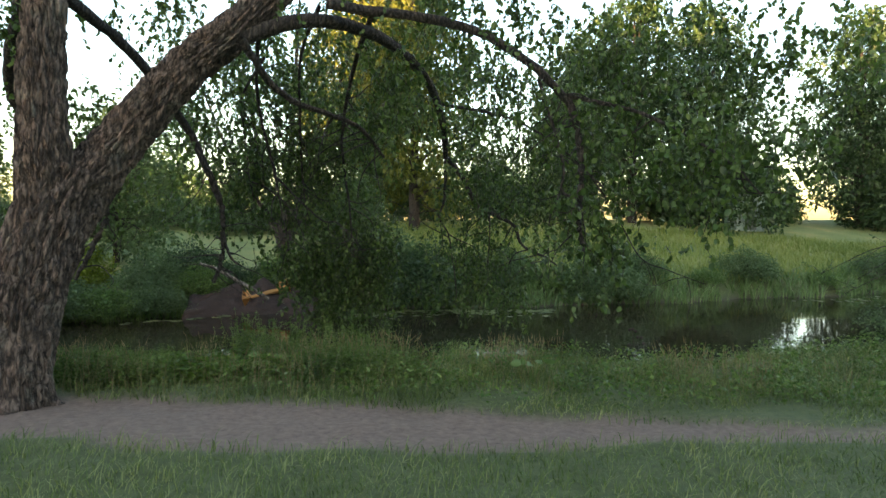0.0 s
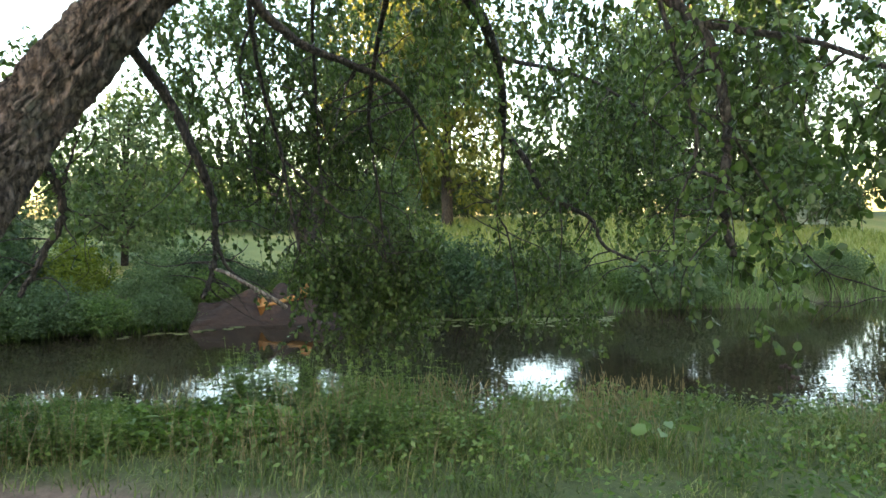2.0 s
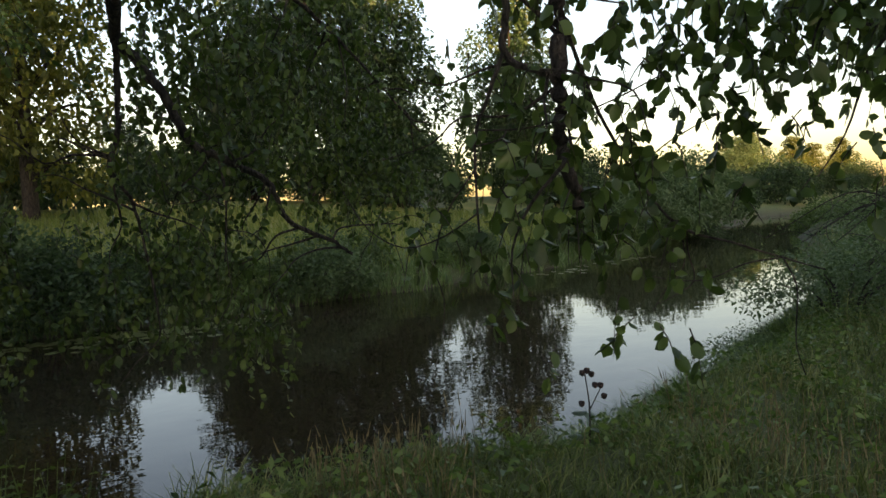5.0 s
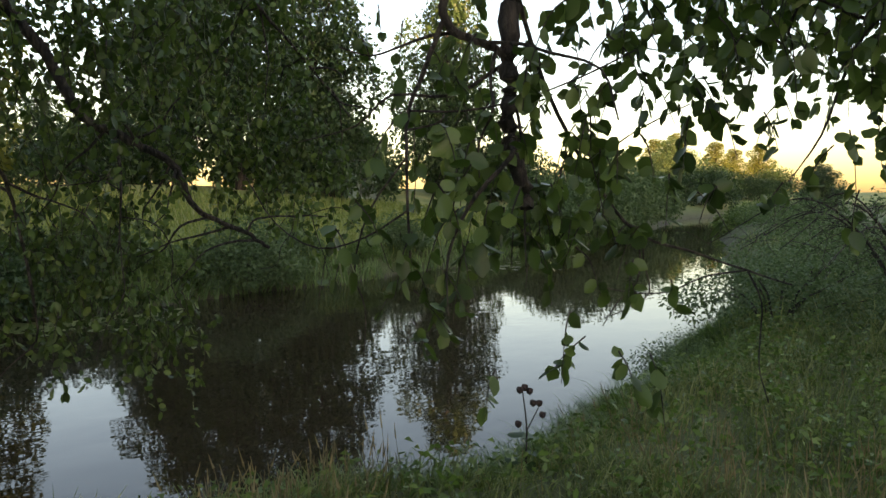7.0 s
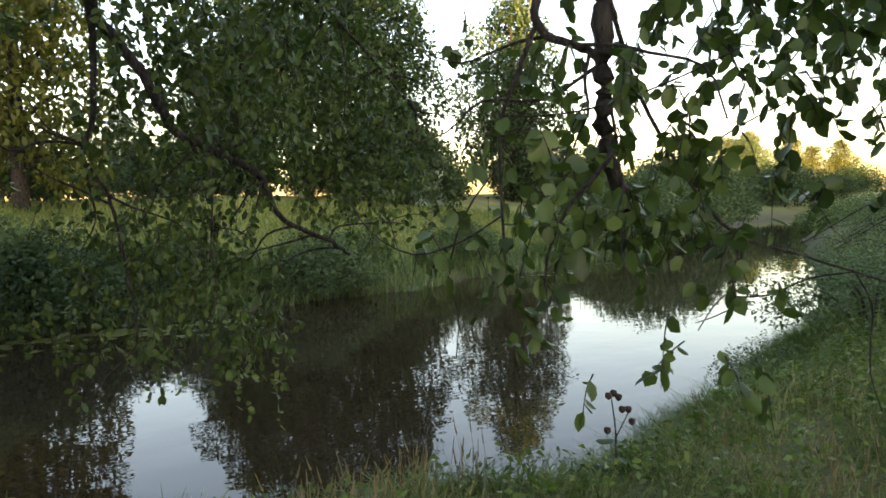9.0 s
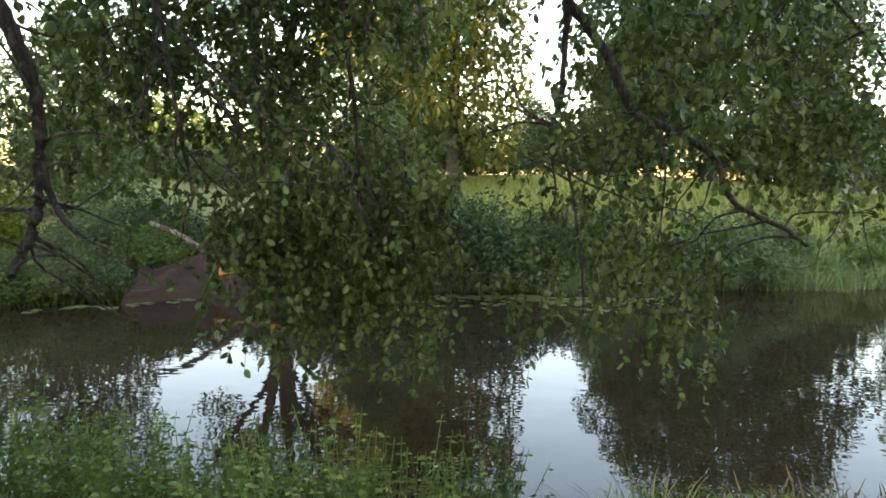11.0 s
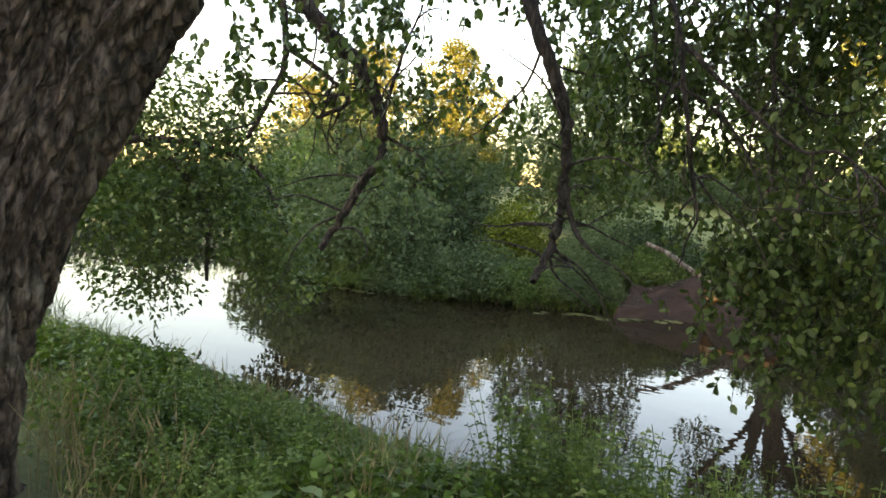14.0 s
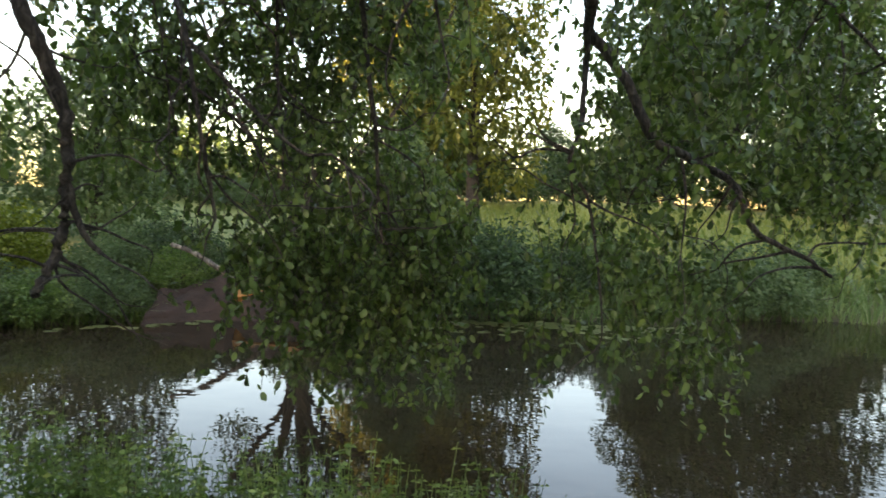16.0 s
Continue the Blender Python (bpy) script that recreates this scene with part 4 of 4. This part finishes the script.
x, y = scatter(5600, -5.4, -0.2, 7.8, 11.2, lambda x, y: (y < near_shore(x) - 0.1) & (y > 8.0 + 0.2 * np.sin(x * 2)))
keep = clumpy(x, y, 0.55, -0.12)
x, y = x[keep], y[keep]
herbs("bank_weeds", x, y, rng.uniform(0.24, 0.42, len(x)) * (1 + 0.3 * smooth(9.2, 9.8, y) * smooth(-4.0, -2.6, x)), HERB, "leafy green weeds crowding the near bank")
x, y = scatter(1900, -3.6, 0.4, 8.8, 10.6, lambda x, y: np.hypot((x + 1.75) / 1.35, (y - 9.75) / 0.75) < 1)
herbs("bank_weeds", x, y, rng.uniform(0.5, 0.92, len(x)), HERB, "tall bushy green weeds in a clump at the water")


x, y = scatter(2600, -7.5, -1.6, 8.1, 10.6, lambda x, y: (y < near_shore(x)) & (np.hypot(x + 4.48, y - 7.2) > 1.0))
keep = clumpy(x, y, 0.7, -0.1)
x, y = x[keep], y[keep]
herbs("nettle_patch", x, y, rng.uniform(0.12, 0.32, len(x)), WEED, "patch of broad-leaved bright green nettles on the bank", 7, 0.12)


# low creeping leaves between the grass
x, y = scatter(26000, -8, 8, 6.6, 11.0, lambda x, y: (y < near_shore(x)) & (y > path_mid(x) + path_half(x) + rng.uniform(-0.1, 0.4, len(x))) & (np.hypot(x + 4.48, y - 7.2) > 0.5))
keep = clumpy(x, y, 1.5, -0.15)
x, y = x[keep], y[keep]
low = np.stack([x, y, land(x, y) + rng.uniform(0.04, 0.30, len(x))], 1)
tagged(part("ground_cover", leaf_mesh("ground_cover", low, rng.normal(size=low.shape) * (1, 1, 0.35), rng.uniform(0.03, 0.075, len(x)), HERB, 0.5)), "small creeping leaves among the bank grass", "weeds", kind="stuff")


def dock_plant(x, y, big):
    """Broad basal leaves on short stalks."""
    z = float(land(x, y))
    e = thing("dock_plant", (x, y, z), "low dock plant with broad pale green leaves", "plant", "dock plants")
    for k in range(7):
        a = k * 2.4 + x
        foot = np.array([[x, y, z]])
        st = np.array([[math.cos(a) * 0.12, math.sin(a) * 0.12, 0.22 + 0.03 * (k % 3)]])
        part_t = Tubes().add(np.vstack([foot, foot + st * 0.6, foot + st]), 0.006, 0.004, 5)
        lf = local(e, leaf_mesh("leaf", foot + st, np.array([[math.cos(a), math.sin(a), 0.35]]), big, REED, 0.55, True, 0.3), "leaf")
        local(e, part_t.mesh("stalk", HERB), "stalk")
    return e


dock_plant(-3.35, 8.35, 0.17)
dock_plant(-2.2, 8.5, 0.14)
dock_plant(1.05, 7.9, 0.17)


def burdock(x, y):
    z = float(land(x, y))
    e = thing("burdock", (x, y, z), "dark burdock stalk carrying round burr heads", "plant")
    st = Tubes()
    st.add(spline([(x, y, z - 0.05), (x + 0.02, y, z + 0.35), (x + 0.0, y + 0.02, z + 0.62)], 5), 0.008, 0.004, 6)
    st.add(spline([(x + 0.015, y, z + 0.36), (x + 0.09, y, z + 0.46), (x + 0.12, y, z + 0.5)], 4), 0.005, 0.003, 5)
    local(e, st.mesh("stalk", BARK_THIN), "stalk")
    for dx, dz in ((0.0, 0.64), (-0.04, 0.63), (0.04, 0.61), (0.07, 0.53), (0.12, 0.52), (-0.05, 0.42), (0.15, 0.44)):
        bm = bmesh.new()
        bmesh.ops.create_icosphere(bm, subdivisions=2, radius=0.022)
        for v in bm.verts:
            v.co *= 1 + 0.35 * noise.noise(v.co * 160)
            v.co += Vector((x + dx, y, z + dz))
        me = bpy.data.meshes.new("burr")
        bm.to_mesh(me)
        bm.free()
        me.materials.append(HEAD_MAT)
        local(e, me, "burr")
    pos = np.array([(x, y, z + 0.12 + 0.06 * k) for k in range(5)])
    al = np.array([(math.cos(k * 2.3), math.sin(k * 2.3), 0.3) for k in range(5)])
    local(e, leaf_mesh("leaves", pos, al, 0.13, LEAF_DARK, 0.6, True), "leaves")
    return e


burdock(2.62, 9.35)


# ---------------------------------------------------------------- far bank details
def clay_bank():
    """Bare eroded face of reddish earth between bushes."""
    us, vs = np.linspace(0, 1, 40), np.linspace(0, 1, 18)
    v = []
    for u in us:
        for w in vs:
            px = -7.3 + 3.5 * u
            sy = float(far_shore(px)) - 0.45
            hh = (0.85 + 0.35 * noise.noise((px * 2.1, 0, 0))) * math.sin(math.pi * min(1, 0.1 + u * 0.84)) ** 0.4
            q = Vector((px * 1.5, w * 2, 5))
            v.append((px, sy + 0.95 * w ** 1.2 + 0.09 * noise.fractal(q * 1.6, 1, 2, 5), WATER_Z - 0.1 + w * (hh + 0.1) + 0.06 * noise.noise(q * 2)))
    i, j = np.meshgrid(np.arange(39), np.arange(17), indexing="ij")
    a = (i * 18 + j).ravel()
    f = np.stack([a, a + 18, a + 19, a + 1], -1)
    me = mesh_from("clay_bank", v, f, CLAY, True)
    ob = tagged(part("clay_bank", me), "bare reddish clay bank cut into the far shore", "earth bank", kind="structure")
    md = ob.modifiers.new("thick", "SOLIDIFY")
    md.thickness, md.offset = 0.3, -1
    return ob


clay_bank()


def sun_streak():
    """A thin tongue on the clay face, its orange colour standing in for sunlight."""
    v = []
    for i, u in enumerate(np.linspace(0, 1, 22)):
        for w in np.linspace(-1, 1, 7):
            px = -5.95 + 1.25 * u
            half = 0.085 * math.sin(math.pi * (0.06 + 0.88 * u)) * (0.75 + 0.5 * noise.noise((px * 3, 0, 9)))
            z = -0.66 + 0.30 * u + half * w + 0.02 * noise.noise((px * 5, w * 2, 0))
            face = float(far_shore(px)) - 0.45 + 0.95 * min(1, (z + 1.2) / 0.9) ** 1.2
            v.append((px, face - 0.16 - 0.05 * (1 - w * w), z))
    i, j = np.meshgrid(np.arange(21), np.arange(6), indexing="ij")
    a = (i * 7 + j).ravel()
    ob = part("sunlit_streak", mesh_from("sunlit_streak", v, np.stack([a, a + 7, a + 8, a + 1], -1), SUN_ORANGE, True))
    md = ob.modifiers.new("thick", "SOLIDIFY")
    md.thickness, md.offset = 0.3, -1
    return tagged(ob, "sunlit streak on the clay bank, its sunlight put into orange colour", "earth slip", kind="structure")


sun_streak()
log_e = thing("fallen_log", (-6.6, 19.6, -0.9), "pale dead log leaning down the clay bank", "log")
lt = Tubes().add(spline([(-7.0, 19.6, 0.42), (-6.5, 19.5, 0.28), (-6.0, 19.4, 0.02), (-5.4, 19.55, -0.36), (-5.1, 19.75, -0.62)], 8), 0.045, 0.06, 10, 0.07)
local(log_e, lt.mesh("log", BARK_PALE), "log")
for k, (sx, sy, ex, ez) in enumerate([(-11.4, 17.9, -10.6, -0.55), (-12.6, 17.2, -11.9, -0.35), (-9.8, 18.4, -9.2, -0.6)]):
    d = thing("dead_branch", (sx, sy, -1.1), "bare grey dead branch sticking out of the far bank bushes", "branch", "dead branches")
    local(d, Tubes().add(spline([(sx, sy - 0.3, -1.2), (sx * 0.5 + ex * 0.5, sy - 0.05, ez * 0.5 - 0.6), (ex, sy + 0.5, ez)], 6), 0.018, 0.008, 7, 0.06).mesh("wood", BARK_PALE), "wood")


def lily_pads():
    e = thing("lily_pads", (1, 20, WATER_Z), "flat green water-lily pads along the far shore", "lily pads", kind="stuff")
    ang = np.linspace(0.25, 2 * np.pi - 0.25, 11)
    v = np.vstack([[(0, 0, 0)], np.stack([np.cos(ang) * 0.13, np.sin(ang) * 0.105, 0.006 * np.sin(ang * 3)], 1)])
    me = mesh_from("pad", v, [(0, k, k + 1) for k in range(1, 11)], PAD)
    for k in range(270):
        if k < 190:
            px = rng.uniform(-2.6, 3.4)
            py = float(far_shore(px)) - 0.35 - abs(rng.normal()) * 0.55
        elif k < 230:
            px = rng.uniform(-8.5, -6.0) if k % 2 else rng.uniform(-14.5, -11.5)
            py = float(far_shore(px)) - 0.3 - abs(rng.normal()) * 0.25
        else:
            px = rng.uniform(12, 20)
            py = float(far_shore(px)) - 0.5 - abs(rng.normal()) * 0.4
        ob = part("pad", me, e)
        ob.matrix_parent_inverse = Matrix.Translation(e.location).inverted()
        ob.matrix_basis = Matrix.LocRotScale((px, py, WATER_Z + 0.006), Euler((0, 0, rng.uniform(0, 6.28))), (rng.uniform(0.6, 1.3),) * 3)
    return e


lily_pads()


def shed(x, y):
    """A small pale hut at the field's far edge."""
    z = float(land(x, y))
    e = thing("shed", (x, y, z), "small pale green shed beside the field's hedge", "shed")

    def block(name, lo, hi, material, cut=0.02):
        bm = bmesh.new()
        bmesh.ops.create_cube(bm, size=1)
        for v in bm.verts:
            v.co = Vector([lo[k] + (v.co[k] + 0.5) * (hi[k] - lo[k]) for k in range(3)])
        bmesh.ops.bevel(bm, geom=bm.edges[:], offset=cut, segments=1, affect="EDGES")
        me = bpy.data.meshes.new(name)
        bm.to_mesh(me)
        bm.free()
        me.materials.append(material)
        return part(name, me, e)

    block("wall", (-0.9, -0.9, -0.2), (0.9, 0.9, 2.1), SHED_PAINT)
    block("door", (-0.3, -0.94, 0.0), (0.4, -0.88, 1.8), SHED_DOOR)
    roof = block("roof", (-1.05, -1.1, 2.1), (1.05, 1.1, 2.2), SHED_DOOR)
    return e


SHED_PAINT, SHED_DOOR = plain("pale_green_paint", (0.42, 0.52, 0.48), 0.6), plain("grey_boards", (0.22, 0.24, 0.23), 0.7)
shed(19.2, 43.5)
